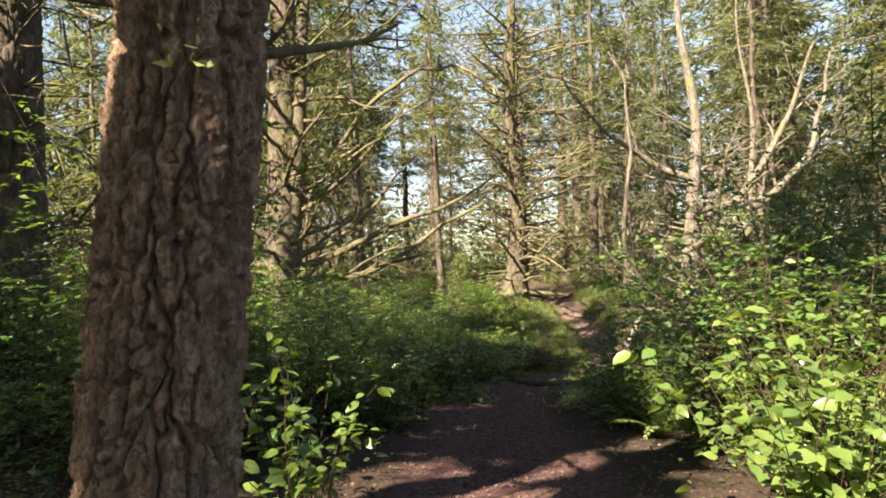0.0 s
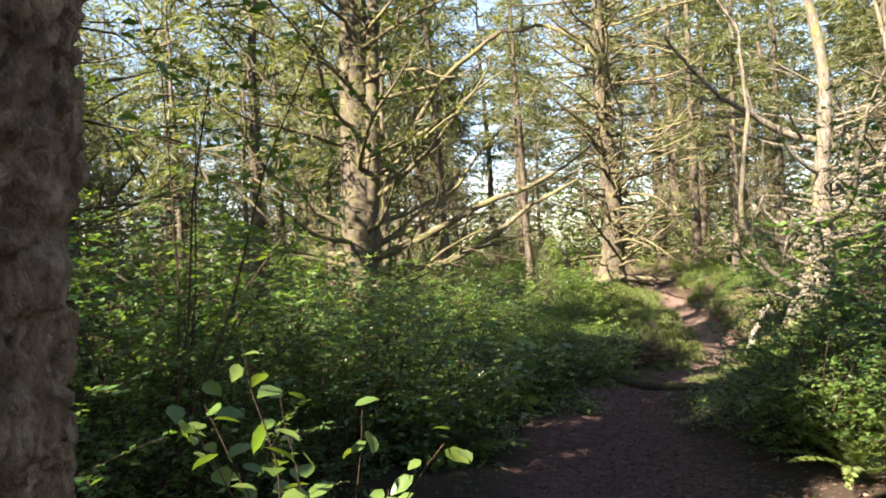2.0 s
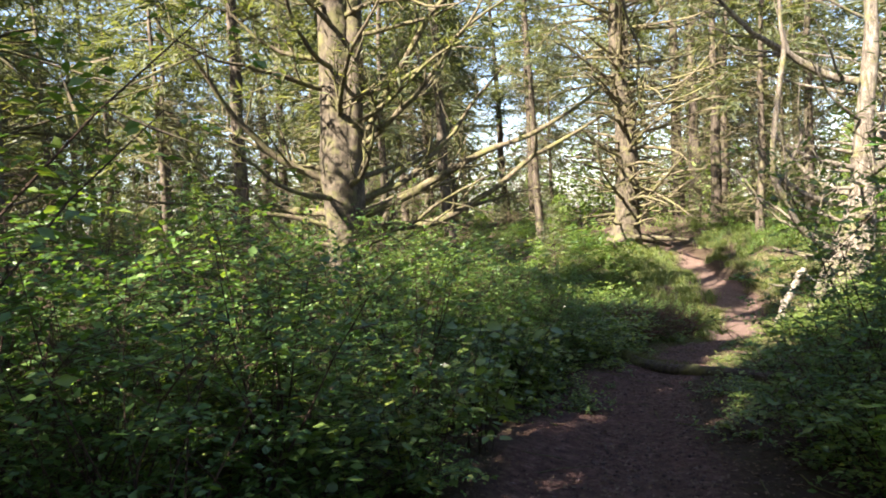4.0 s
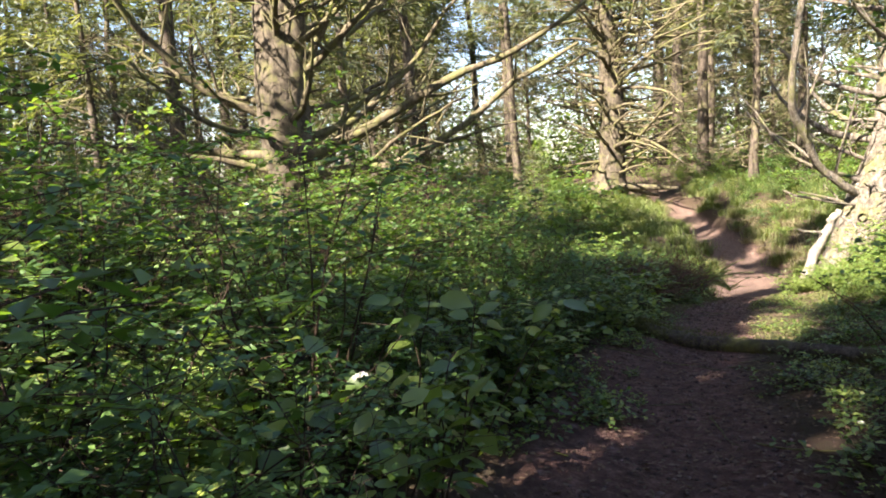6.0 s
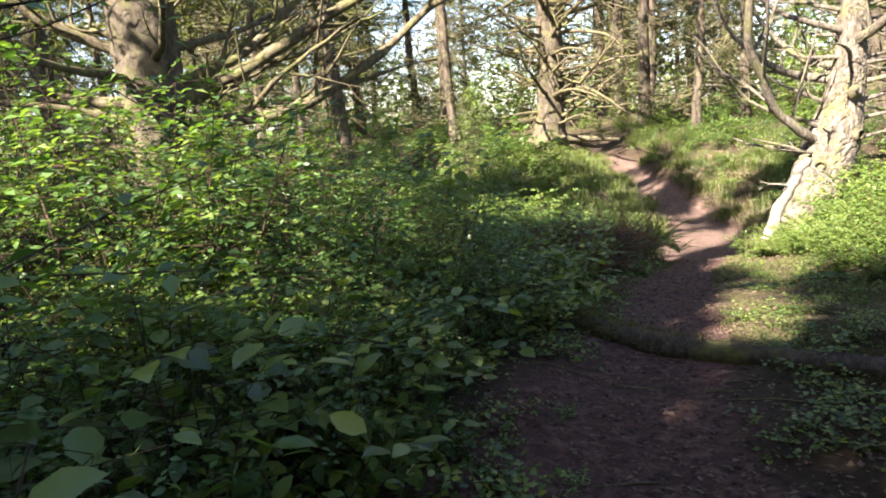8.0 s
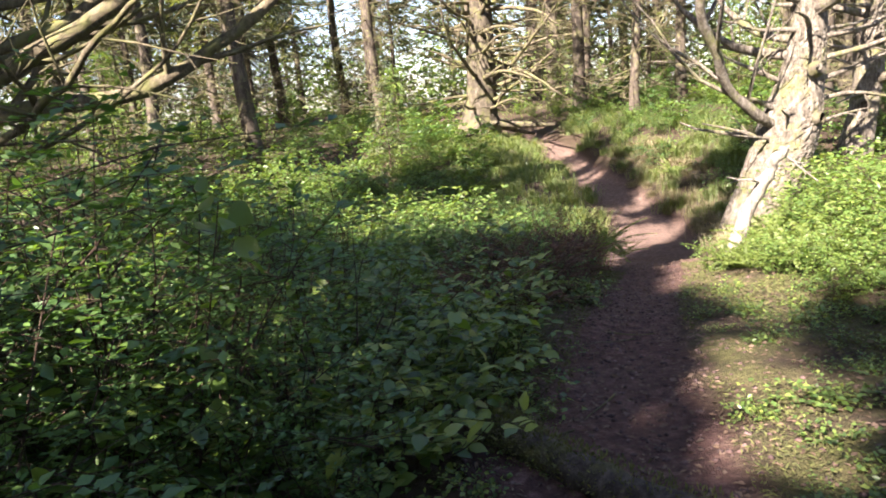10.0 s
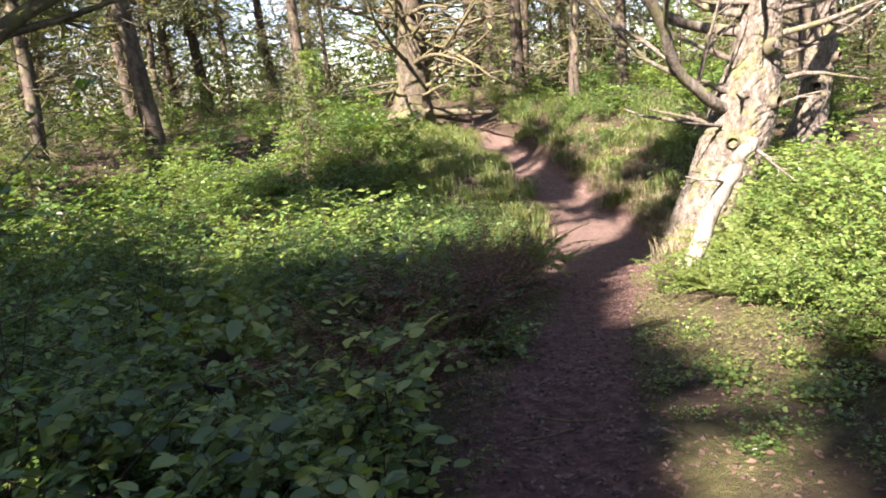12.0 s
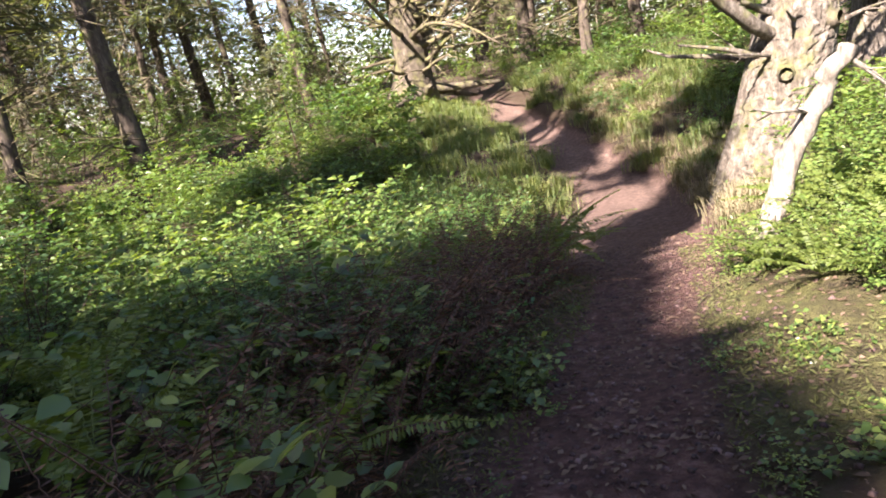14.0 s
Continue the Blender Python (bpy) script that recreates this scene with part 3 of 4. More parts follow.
def spruce_by_trail():
    """The straight spruce where the path tops the rise, ringed by short dead branches."""
    rng = np.random.default_rng(5)
    x, y = 5.9, 38.6
    z0 = ground_z(x, y)
    root = new("spruce_tree")
    root.location = (x, y, z0)
    s = Shape()
    u = np.linspace(-0.4, 24, 40)
    rad = 0.66 * (1 - np.clip(u, 0, 24) / 27) + 0.42 * np.exp(-np.maximum(u, 0) / 0.5)
    trunk_shape(s, np.stack([0.15 * np.sin(u * 0.4) - 0.25 * np.exp(-u / 1.5), u * 0, u], 1), rad, 40, 0.035, 4.0, 6.1, 260)
    part("trunk", s.mesh("trunk", M_BARK, True), root)
    for k in range(150):
        z = 1.0 + k * 0.1
        a = rng.uniform(0, 6.283)
        b = Shape()
        branch(b, (0.4 * math.cos(a), 0.4 * math.sin(a), z), (math.cos(a), math.sin(a), rng.uniform(-0.05, 0.4)), rng.uniform(1.8, 5.4), rng.uniform(0.06, 0.11), rng, rng.uniform(-0.5, 0.5), 0.09, 2, 5, None, 6)
        part("limb", b.mesh("limb", M_LIMB), root)
    c = Shape()
    for k in range(90):
        z, a = 7.5 + k * 0.18, rng.uniform(0, 6.283)
        pts = bent((0, 0, z), (math.cos(a), math.sin(a), 0.1), 4.0 * (1 - (z - 7) / 20) * rng.uniform(0.6, 1.1), 6, 0.07, -0.3, rng)
        sprays(c, pts, rng, 36, 0.42)
    part("crown", c.mesh("crown", M_NEEDLE), root)
    roots = Shape()
    for a, L in ((-0.3, 2.6), (0.3, 2.2), (-1.2, 1.8), (-2.0, 1.6), (-2.8, 1.8)):
        pts = bent((0.35 * math.cos(a), 0.35 * math.sin(a), 0.45), (math.cos(a), math.sin(a), -0.35), L, 8, 0.08, 0.1, rng)
        pts[:, 2] = [max(p[2], ground_z(x + p[0], y + p[1]) - z0 - 0.02) for p in pts]
        roots.tube(pts, np.linspace(0.22, 0.06, len(pts)), 7)
    part("root", roots.mesh("root", M_BARK, True), root)
    tagged(root, "straight spruce ringed by short dead branches, roots by the path", "tree")


def snag(x, y, height, radius, limbs, seed, label, mat=None, lean=(0.25, 0.0)):
    rng = np.random.default_rng(seed)
    z0 = ground_z(x, y)
    root = new("snag_tree")
    root.location = (x, y, z0)
    s = Shape()
    u = np.linspace(-0.4, height, 30)
    ax = np.stack([lean[0] * np.clip(u, 0, 3.5) + 0.1 * np.sin(u * 0.9) + 0.2 * np.sin(np.maximum(u - 4, 0) * 0.5), lean[1] * u, u], 1)
    rad = radius * (0.5 + 0.5 * np.exp(-np.maximum(u - 2.2, 0) / 1.3)) * (1 - np.clip(u / height, 0, 1) * 0.9) + radius * 0.22 * np.exp(-np.maximum(u, 0) / 0.5)
    rad *= 1 + 0.06 * np.sin(u * 2.3 + seed)
    low = u < 6.0
    trunk_shape(s, ax[low], rad[low], 120, 0.026, 5.0, seed * 1.3, 330)
    s.tube(ax[~low | (np.arange(len(u)) == low.sum() - 1)], rad[~low | (np.arange(len(u)) == low.sum() - 1)], 12)
    part("trunk", s.mesh("trunk", mat or M_PALE, True), root, "pale bark patched with yellow-green moss")
    for z, a, L, r, lift, tw in limbs:
        b = Shape()
        px, py = np.interp(z, u, ax[:, 0]), np.interp(z, u, ax[:, 1])
        branch(b, (px + 0.5 * radius * math.cos(a), py + 0.5 * radius * math.sin(a), z), (math.cos(a), math.sin(a), 0.12), L, r, rng, lift, 0.1, 2 if tw else 0, 7, None, tw)
        part("limb", b.mesh("limb", M_PALE if r > 0.03 else M_LIMB), root)
    for z, a in ((2.0, -1.2), (2.9, -1.7), (1.4, -2.2)):
        knots = Shape()
        c = np.array([np.interp(z, u, ax[:, 0]) + radius * 0.82 * math.cos(a), radius * 0.82 * math.sin(a), z])
        pts = np.array([c, c + np.array([math.cos(a), math.sin(a), 0.1]) * 0.16])
        knots.tube(pts, [0.16, 0.09], 8)
        part("knot", knots.mesh("knot", M_BARK), root)
    return tagged(root, label, "tree")


def fallen_limb():
    """The broken white branch that leans on the snag."""
    rng = np.random.default_rng(3)
    s = Shape()
    line = np.array([(5.78, 18.75, ground_z(5.78, 18.75) - 0.1), (5.88, 18.67, -1.2), (5.98, 18.58, -0.85), (6.1, 18.42, -0.55), (6.13, 18.36, -0.38), (6.22, 18.28, -0.22)])
    t = np.linspace(0, 1, 16)
    pts = np.stack([np.interp(t, np.linspace(0, 1, 6), line[:, k]) for k in range(3)], 1) + rng.normal(0, 0.012, (16, 3))
    s.tube(pts, np.linspace(0.1, 0.055, 16) * rng.uniform(0.85, 1.15, 16), 11)
    root = new("fallen_branch")
    part("stem", s.mesh("stem", M_BLEACH, True), root)
    for i in (8, 11, 14):
        tw = Shape()
        branch(tw, pts[i], rng.normal(0, 1, 3), rng.uniform(0.2, 0.6), 0.025, rng, 0, 0.12, 1, 5, None, 3)
        part("twig", tw.mesh("twig", M_BLEACH), root)
    tagged(root, "bleached broken branch standing up out of the ferns", "branch")


def fallen_log():
    rng = np.random.default_rng(9)
    plan = np.array([(1.85, 13.75), (1.98, 13.6), (2.15, 13.35), (2.4, 12.95), (2.65, 12.6), (2.95, 12.3), (3.3, 12.05), (3.7, 11.85)])
    t = np.linspace(0, 1, 40)
    xs, ys = np.interp(t, np.linspace(0, 1, 8), plan[:, 0]), np.interp(t, np.linspace(0, 1, 8), plan[:, 1])
    pts = np.array([(x, y, ground_z(x, y) + 0.035) for x, y in zip(xs, ys)])
    pts[:, 2] = np.convolve(np.pad(pts[:, 2], 4, mode="edge"), np.ones(9) / 9, mode="valid")
    root = new("fallen_log")
    s = Shape()
    s.tube(pts, (0.088 - 0.014 * t) * (1 + rng.normal(0, 0.05, 40)), 26)
    s.v[-1] = np.array([v + 0.018 * np.array(noise.noise_vector(Vector(v) * 14)) + 0.012 * np.array(noise.noise_vector(Vector(v) * 40)) for v in s.v[-1].reshape(-1, 3)])
    # same bark colours along the whole log, also where the path crosses
    part("log", s.mesh("log", M_LOG, True), root, "grey bark patched with moss")
    m = Shape()
    n = 2600
    i = np.minimum((rng.random(n) ** 1.6 * 20).astype(int), 38)
    a = rng.uniform(-0.4, 3.5, n)
    base = pts[i] + np.stack([np.cos(a) * 0.082, np.cos(a) * 0.05, np.sin(a) * 0.095], 1) + rng.normal(0, 0.02, (n, 3))
    m.leaves(base, np.stack([np.cos(a), np.cos(a), np.sin(a) + 0.4], 1) + rng.normal(0, 0.5, (n, 3)), rng.normal(0, 1, (n, 3)), rng.uniform(0.012, 0.035, n), rng.uniform(0.006, 0.012, n))
    part("moss", m.mesh("moss", M_MOSS), root, "yellow-green moss")
    tagged(root, "mossy fallen log half sunk across the path", "log")


# ---- shrubs, ferns and grass ----
def shrub(rng, height, radius, stems, twigs, per, leaf, mat, wide=0.5, shape="small", flat=0.35):
    """Meshes of a shrub: stems, and leaves in flat sprays along its twigs."""
    s, l = Shape(), Shape()
    for _ in range(stems):
        a = rng.uniform(0, 6.283)
        out = rng.uniform(0.15, 1.0) * radius
        d = np.array([math.cos(a) * out, math.sin(a) * out, height * rng.uniform(0.6, 1.0)])
        L = np.linalg.norm(d)
        pts = bent(rng.normal(0, 0.08, 3) * (1, 1, 0), d, L, 8, 0.09, -0.15, rng)
        s.tube(pts[::2], np.linspace(0.007, 0.0016, 5) * (0.5 + height * 0.35), 4)
        for _ in range(twigs):
            i = rng.integers(1, 9)
            td = unit(rng.normal(0, 1, 3) * (1, 1, 0.35) + (0, 0, 0.12))
            tl = rng.uniform(0.22, 0.5) * (0.6 + height * 0.35)
            tp = bent(pts[i], td, tl, 5, 0.1, -0.1, rng)
            s.tube(tp[[0, 2, 5]], np.array((0.0022, 0.0016, 0.0008)), 3)
            u = np.sort(rng.uniform(0.1, 1.0, per)) * 4.99
            k = u.astype(int)
            base = tp[k] + (tp[k + 1] - tp[k]) * (u - k)[:, None]
            side = unit(np.cross(td, (0, 0, 1.0)))
            sign = np.where(np.arange(per) % 2, 1.0, -1.0)[:, None]
            f = td * 0.55 + side * sign + rng.normal(0, 0.25, (per, 3))
            nrm = np.array([0, 0, 1.0]) + rng.normal(0, flat, (per, 3))
            Ls = leaf * rng.uniform(0.6, 1.25, per)
            l.leaves(base, f, nrm, Ls, Ls * wide, shape)
    return [("branchwork", s.mesh("branchwork", M_STEM)), ("foliage", l.mesh("foliage", mat))]


def frond_mesh(rng, length, mat, droop, slim=1.0):
    """One arching fern frond with its row of leaflets either side."""
    s = Shape()
    n = 44
    t = np.linspace(0, 1, n)
    z = length * (0.75 * t - droop * t * t)
    y = length * (0.5 * t + 0.35 * t * t)
    pts = np.stack([rng.normal(0, 0.004, n), y, z], 1)
    s.tube(pts, np.linspace(0.005, 0.0015, n), 3)
    k = np.arange(4, n - 1)
    w = length * 0.115 * np.sin(np.clip((k - 2) / (n - 2), 0, 1) * np.pi) ** 0.6 * np.linspace(1.1, 0.5, len(k))
    for sgn in (-1, 1):
        f = np.stack([np.full(len(k), float(sgn)), np.full(len(k), 0.35), np.full(len(k), -0.12)], 1) + rng.normal(0, 0.08, (len(k), 3))
        nrm = np.stack([np.zeros(len(k)), -np.gradient(z)[k], np.gradient(y)[k]], 1)
        s.leaves(pts[k], f, nrm + rng.normal(0, 0.05, (len(k), 3)), np.maximum(w, 0.02) * (0.5 + 0.5 * slim), np.full(len(k), length * 0.024 * slim))
    return s.mesh("frond", mat)


def fern(name, meshes, x, y, size, count, rng, label, lift=0.0, tilt=(-0.35, 0.2)):
    root = new(name)
    root.location, root.scale = (x, y, ground_z(x, y) - 0.02 + lift), (size,) * 3
    for i in range(count):
        ob = part("frond", meshes[i % len(meshes)], root)
        ob.rotation_euler = (rng.uniform(*tilt), 0, i * 6.283 / count + rng.uniform(-0.25, 0.25))
        ob.scale = (rng.uniform(0.8, 1.15),) * 3
    return tagged(root, label, "fern")


def tuft_mesh(rng, blades, height, spread, mat):
    s = Shape()
    for _ in range(blades):
        a, r = rng.uniform(0, 6.283), abs(rng.normal(0, spread * 0.5))
        p = np.array([math.cos(a) * r, math.sin(a) * r, 0])
        h, b = height * rng.uniform(0.5, 1.1), rng.uniform(0, 6.283)
        d = np.array([math.cos(b), math.sin(b), 0]) * h * rng.uniform(0.35, 1.1)
        side = np.array([-math.sin(b), math.cos(b), 0]) * 0.0045
        m, e = p + d * 0.35 + (0, 0, h * 0.7), p + d + (0, 0, h * rng.uniform(0.5, 1.0))
        s.add([p - side, p + side, m + side, m - side, e], tris=[(3, 2, 4)], quads=[(0, 1, 2, 3)])
    return s.mesh("grass", mat)


LEAF = {}


def salal(x, y, height, radius, n, seed, label, leaf=0.1):
    """A salal bush near the path: every large leaf is a piece of its own."""
    rng = np.random.default_rng(seed)
    if not LEAF:
        for k in range(4):
            s = Shape()
            s.leaves([(0, 0, 0)], [(0, 1, 0.05 * k)], [(0.1 * k - 0.15, 0, 1)], [1.0], [0.62 + 0.05 * k], "large")
            LEAF[k] = s.mesh("leaf", M_SALAL, True)
    root = new("salal_bush")
    z0 = ground_z(x, y)
    root.location = (x, y, z0)
    stems = Shape()
    spots = []
    for _ in range(max(5, n // 14)):
        a, out = rng.uniform(0, 6.283), radius * rng.uniform(0.1, 1.0)
        pts = bent(rng.normal(0, 0.1, 3) * (1, 1, 0), (math.cos(a) * out, math.sin(a) * out, height * rng.uniform(0.4, 1)), height * rng.uniform(0.5, 1.05), 10, 0.1, -0.1, rng)
        stems.tube(pts, np.linspace(0.006, 0.002, 11), 4)
        for i in range(3, 11):
            spots.append((pts[i], pts[i] - pts[i - 1]))
    part("branchwork", stems.mesh("branchwork", M_STEM), root)
    for k in range(n):
        p, d = spots[rng.integers(0, len(spots))]
        a = rng.uniform(0, 6.283)
        f = Vector((math.cos(a), math.sin(a), rng.uniform(-0.9, 0.35)))
        up = Vector((rng.normal(0, 0.55), rng.normal(0, 0.55), 1))
        sx = f.cross(up).normalized()
        uz = sx.cross(f).normalized()
        f.normalize()
        rot = Matrix((sx, f, uz)).transposed().to_4x4()
        size = leaf * rng.uniform(0.55, 1.25)
        ob = part("leaf", LEAF[int(rng.integers(0, 4))], root)
        ob.matrix_basis = Matrix.Translation(Vector(p) + Vector(f) * 0.02 + Vector(rng.normal(0, 0.035, 3))) @ rot @ Matrix.Diagonal((size, size, size, 1))
    return tagged(root, label, "bush")


CLEAR = [(e[0], e[1]) for _, e, _, _ in PATH]


def clear_of_walk(x, y, r):
    ds = []
    for (ax, ay), (bx, by) in zip(CLEAR, CLEAR[1:]):
        vx, vy = bx - ax, by - ay
        t = max(0, min(1, ((x - ax) * vx + (y - ay) * vy) / (vx * vx + vy * vy + 1e-9)))
        ds.append(math.hypot(x - ax - t * vx, y - ay - t * vy))
    return min(ds) > r


def place(root, x, y, scale, rng, sink=0.03):
    m = Matrix.Translation((x, y, ground_z(x, y) - sink)) @ Matrix.Rotation(rng.uniform(0, 6.283), 4, "Z")
    ob = copy_thing(root, m)
    ob.scale = (scale * rng.uniform(0.9, 1.1), scale * rng.uniform(0.9, 1.1), scale)
    return ob


# ---- plant the trees ----
fir_beside_path()
spreading_spruce()
spruce_by_trail()
SNAG_LIMBS = [(2.2, 3.3, 1.0, 0.07, 0.2, 0), (2.7, 2.9, 1.6, 0.06, 0.5, 2), (3.2, 2.6, 3.4, 0.1, 1.0, 5), (3.5, 2.2, 3.0, 0.09, 0.9, 5), (2.3, -0.2, 2.0, 0.055, 0.15, 3), (2.7, 0.1, 2.4, 0.06, 0.25, 3), (3.1, -0.3, 2.6, 0.06, 0.2, 4),
              (3.5, 0.2, 3.0, 0.07, 0.3, 4), (1.9, -0.1, 1.5, 0.045, 0.1, 2), (4.2, 3.4, 3.0, 0.08, 1.0, 5), (4.8, 0.4, 3.2, 0.07, 0.8, 5), (5.5, -2.5, 2.6, 0.06, 0.9, 5), (4.0, -1.6, 5.2, 0.11, 1.5, 6), (6.2, 2.9, 3.0, 0.06, 0.9, 6), (7.2, 0.2, 3.0, 0.05, 0.9, 6), (8.2, 3.5, 2.4, 0.05, 0.8, 6)]
_sr = np.random.default_rng(17)
SNAG_LIMBS += [(_sr.uniform(1.6, 7.5), _sr.choice([0.0, 3.1]) + _sr.normal(0, 0.5), _sr.uniform(0.7, 2.4), _sr.uniform(0.035, 0.07), _sr.uniform(-0.1, 0.5), int(_sr.integers(0, 4))) for _ in range(26)]
SNAG_LIMBS += [(1.9, 3.5, 10.0, 0.11, 2.0, 7), (5.0, 0.4, 8.0, 0.18, 1.7, 7), (6.5, 3.3, 6.0, 0.12, 1.3, 7)]
snag(8.75, 23.2, 17.0, 0.6, SNAG_LIMBS, 4, "half-dead tree with pale mossy bark and bare stub branches", lean=(0.3, 0.0))
snag(13.0, 26.2, 14.0, 0.36, [(z, a, L, r, f, t) for z, a, L, r, f, t in SNAG_LIMBS[1::2]], 8, "slimmer half-dead tree with bleached bark behind the larger one", lean=(0.12, 0))

FOREST = []
for k in range(6):
    rng = np.random.default_rng(100 + k)
    h = (17, 20, 23, 19, 25, 22)[k]
    t, l, c = conifer(rng, h, (0.16, 0.22, 0.3, 0.2, 0.36, 0.26)[k], h * 0.45, h * (0.24, 0.34, 0.42, 0.3, 0.45, 0.36)[k], (46, 44, 44, 46, 44, 44)[k], size=0.6, dead_n=80)
    FOREST.append(plant_thing("conifer_tree", [("trunk", t), ("branchwork", l), ("crown", c)], Matrix.Translation((0, 0, -200)), "tall slender conifer with bare lower branches in the wood", "tree", "trees of the wood"))

rng = np.random.default_rng(77)
NAMED = [(13.4, 49.5, 4, 1.1), (-2.6, 33.5, 2, 1.0), (-9.3, 26.3, 2, 1.0), (14.6, 52, 2, 1.0), (9.5, 58, 4, 1), (17, 44, 2, 1), (19, 36, 4, 1), (16, 30, 2, 0.8), (1.8, 47, 2, 1), (-5.5, 33, 1, 1), (-14, 30, 1, 0.9), (12.2, 38, 1, 1), (22, 30, 2, 1)]
spots = []
for x, y, k, sc in NAMED:
    place(FOREST[k], x, y, sc, rng)
    spots.append((x, y))
tries = 0
while len(spots) < 125 and tries < 6000:
    tries += 1
    y = rng.uniform(22, 105)
    x = rng.uniform(-0.85, 0.95) * (y + 6) + 2
    near = min(math.hypot(x - a, y - b) for a, b in spots)
    if near < 1.7 or abs(x - float(trail_x(y))) < 3.0 + (y < 40) * 3.5 or math.hypot(x + 4, y - 20) < 4.5 or math.hypot(x - 9, y - 24) < 4.5:
        continue
    if y < 34 and -7 < x < 13 or y < 50 and in_gap(np.array([(x, y, z) for z in range(7, 20, 2)]), 1.2).sum() > 1:
        continue
    place(FOREST[int(rng.integers(0, 6))], x, y, rng.uniform(0.85, 1.5), rng)
    spots.append((x, y))
# trees added behind and beside the walk, mostly out of view, to shade it
for k, (x, y, h) in enumerate(((-5.4, 9.2, 25), (-7, -4, 22), (-12, 3, 24), (-9, -12, 25), (-17, -6, 26), (-3, -10, 23), (-14, 10, 22), (-20, 4, 25), (-10, 16, 22), (-24, -14, 27), (-13, -18, 26), (-19, 14, 24), (3, -15, 24), (-5, -20, 26), (-26, 4, 26), (-30, -8, 26), (-22, -22, 27), (-1.5, -4.5, 21), (-4.5, 0.5, 22), (-9, 7, 23), (-8.2, -0.8, 23), (-7.6, 12.2, 23))):
    r2 = np.random.default_rng(300 + k)
    t, l, c = conifer(r2, h, 0.46 if k == 0 else 0.28, h * 0.4, h * (0.42 if y > -8 else 0.3), 90, True, (x, y, ground_z(x, y)), 110 if k == 0 else 24, 0.85, M_BARK)
    if k == 0:
        rough = Shape()
        u = np.linspace(-0.3, h, 40)
        trunk_shape(rough, np.stack([0.004 * u, 0 * u, u], 1), 0.46 * (1 - np.clip(u / h, 0, 1) * 0.9) + 0.12 * np.exp(-np.maximum(u, 0) / 0.4), 90, 0.035, 5.0, 2.7, 420)
        t = rough.mesh("trunk", M_BARK, True)
    plant_thing("conifer_tree", [("trunk", t), ("branchwork", l), ("crown", c)], Matrix.Translation((x, y, ground_z(x, y) - 0.03)), "tall conifer added so that its crown shades the path", "tree", "trees of the wood")
for r in FOREST:
    for ob in list(r.children_recursive) + [r]:
        bpy.data.objects.remove(ob)
fallen_limb()
fallen_log()

# ---- shrubs ----
protos = []


def proto(name, meshes, label, category, group):
    ob = plant_thing(name, meshes, Matrix.Translation((0, 0, -200)), label, category, group)
    protos.append(ob)
    return ob


HUCK = [proto("huckleberry_bush", shrub(np.random.default_rng(400 + k), 1.35, 0.75, 14, 14, 12, 0.046, M_HUCK), "dense dark green huckleberry bush with small leaves beside the path", "bush", "bushes along the path") for k in range(4)]
FARB = [proto("forest_shrub", shrub(np.random.default_rng(410 + k), 1.35, 0.8, 9, 8, 9, 0.11, M_HUCK), "dense green bush among the trees", "bush", "bushes in the wood") for k in range(3)]
FARY = [proto("berry_shrub", shrub(np.random.default_rng(415 + k), 1.0, 0.65, 8, 8, 8, 0.11, M_YOUNG, 0.55), "yellow-green leafy shrub in patches of sun", "bush", "sunny shrubs") for k in range(3)]
ALDER = [proto("young_alder", shrub(np.random.default_rng(417 + k), 3.8, 1.5, 8, 24, 11, 0.085, M_YOUNG if k else M_HUCK, 0.55), "tall leafy young alder beside the path", "tree", "young alders") for k in range(2)]
TALL = [proto("berry_shrub", shrub(np.random.default_rng(430 + k), 1.85, 0.75, 11, 17, 11, 0.062, M_YOUNG, 0.5), "tall light green berry shrub above the huckleberry", "bush", "tall berry shrubs") for k in range(2)]
LOW = [proto("bank_shrub", shrub(np.random.default_rng(420 + k), 0.6, 0.5, 11, 9, 9, 0.055, M_HUCK), "low green huckleberry shrub on the bank", "bush", "low shrubs") for k in range(3)]
YOUNG = [proto("berry_shrub", shrub(np.random.default_rng(440 + k), 1.0, 0.6, 12, 11, 9, 0.075, M_YOUNG, 0.55), "yellow-green leafy shrub in patches of sun", "bush", "sunny shrubs") for k in range(3)]
BROAD = [proto("salal_bush", shrub(np.random.default_rng(460 + k), 0.8, 0.55, 8, 7, 5, 0.1, M_SALAL, 0.62, "large"), "salal bush with broad glossy green leaves", "bush", "salal bushes") for k in range(3)]
IVY = [proto("ground_creeper", shrub(np.random.default_rng(480 + k), 0.16, 0.4, 9, 5, 6, 0.05, M_SALAL, 0.7, "small"), "creeping green leaves low over the soil", "plant", "ground creepers") for k in range(3)]
RED = [proto("withered_bracken", shrub(np.random.default_rng(500 + k), 0.72, 0.42, 16, 9, 9, 0.06, M_DEAD, 0.16), "withered red-brown bracken beside the path", "plant", "withered plants") for k in range(3)]
FROND = [frond_mesh(np.random.default_rng(520 + k), 0.75, M_FERN, 0.22 + 0.13 * k) for k in range(3)]
STAND = [frond_mesh(np.random.default_rng(540 + k), 0.95, M_DEAD, 0.1 + 0.22 * k, 0.4) for k in range(3)]
DEADF = [frond_mesh(np.random.default_rng(530 + k), 0.6, M_DEAD, 0.75 + 0.1 * k, 0.5) for k in range(2)]

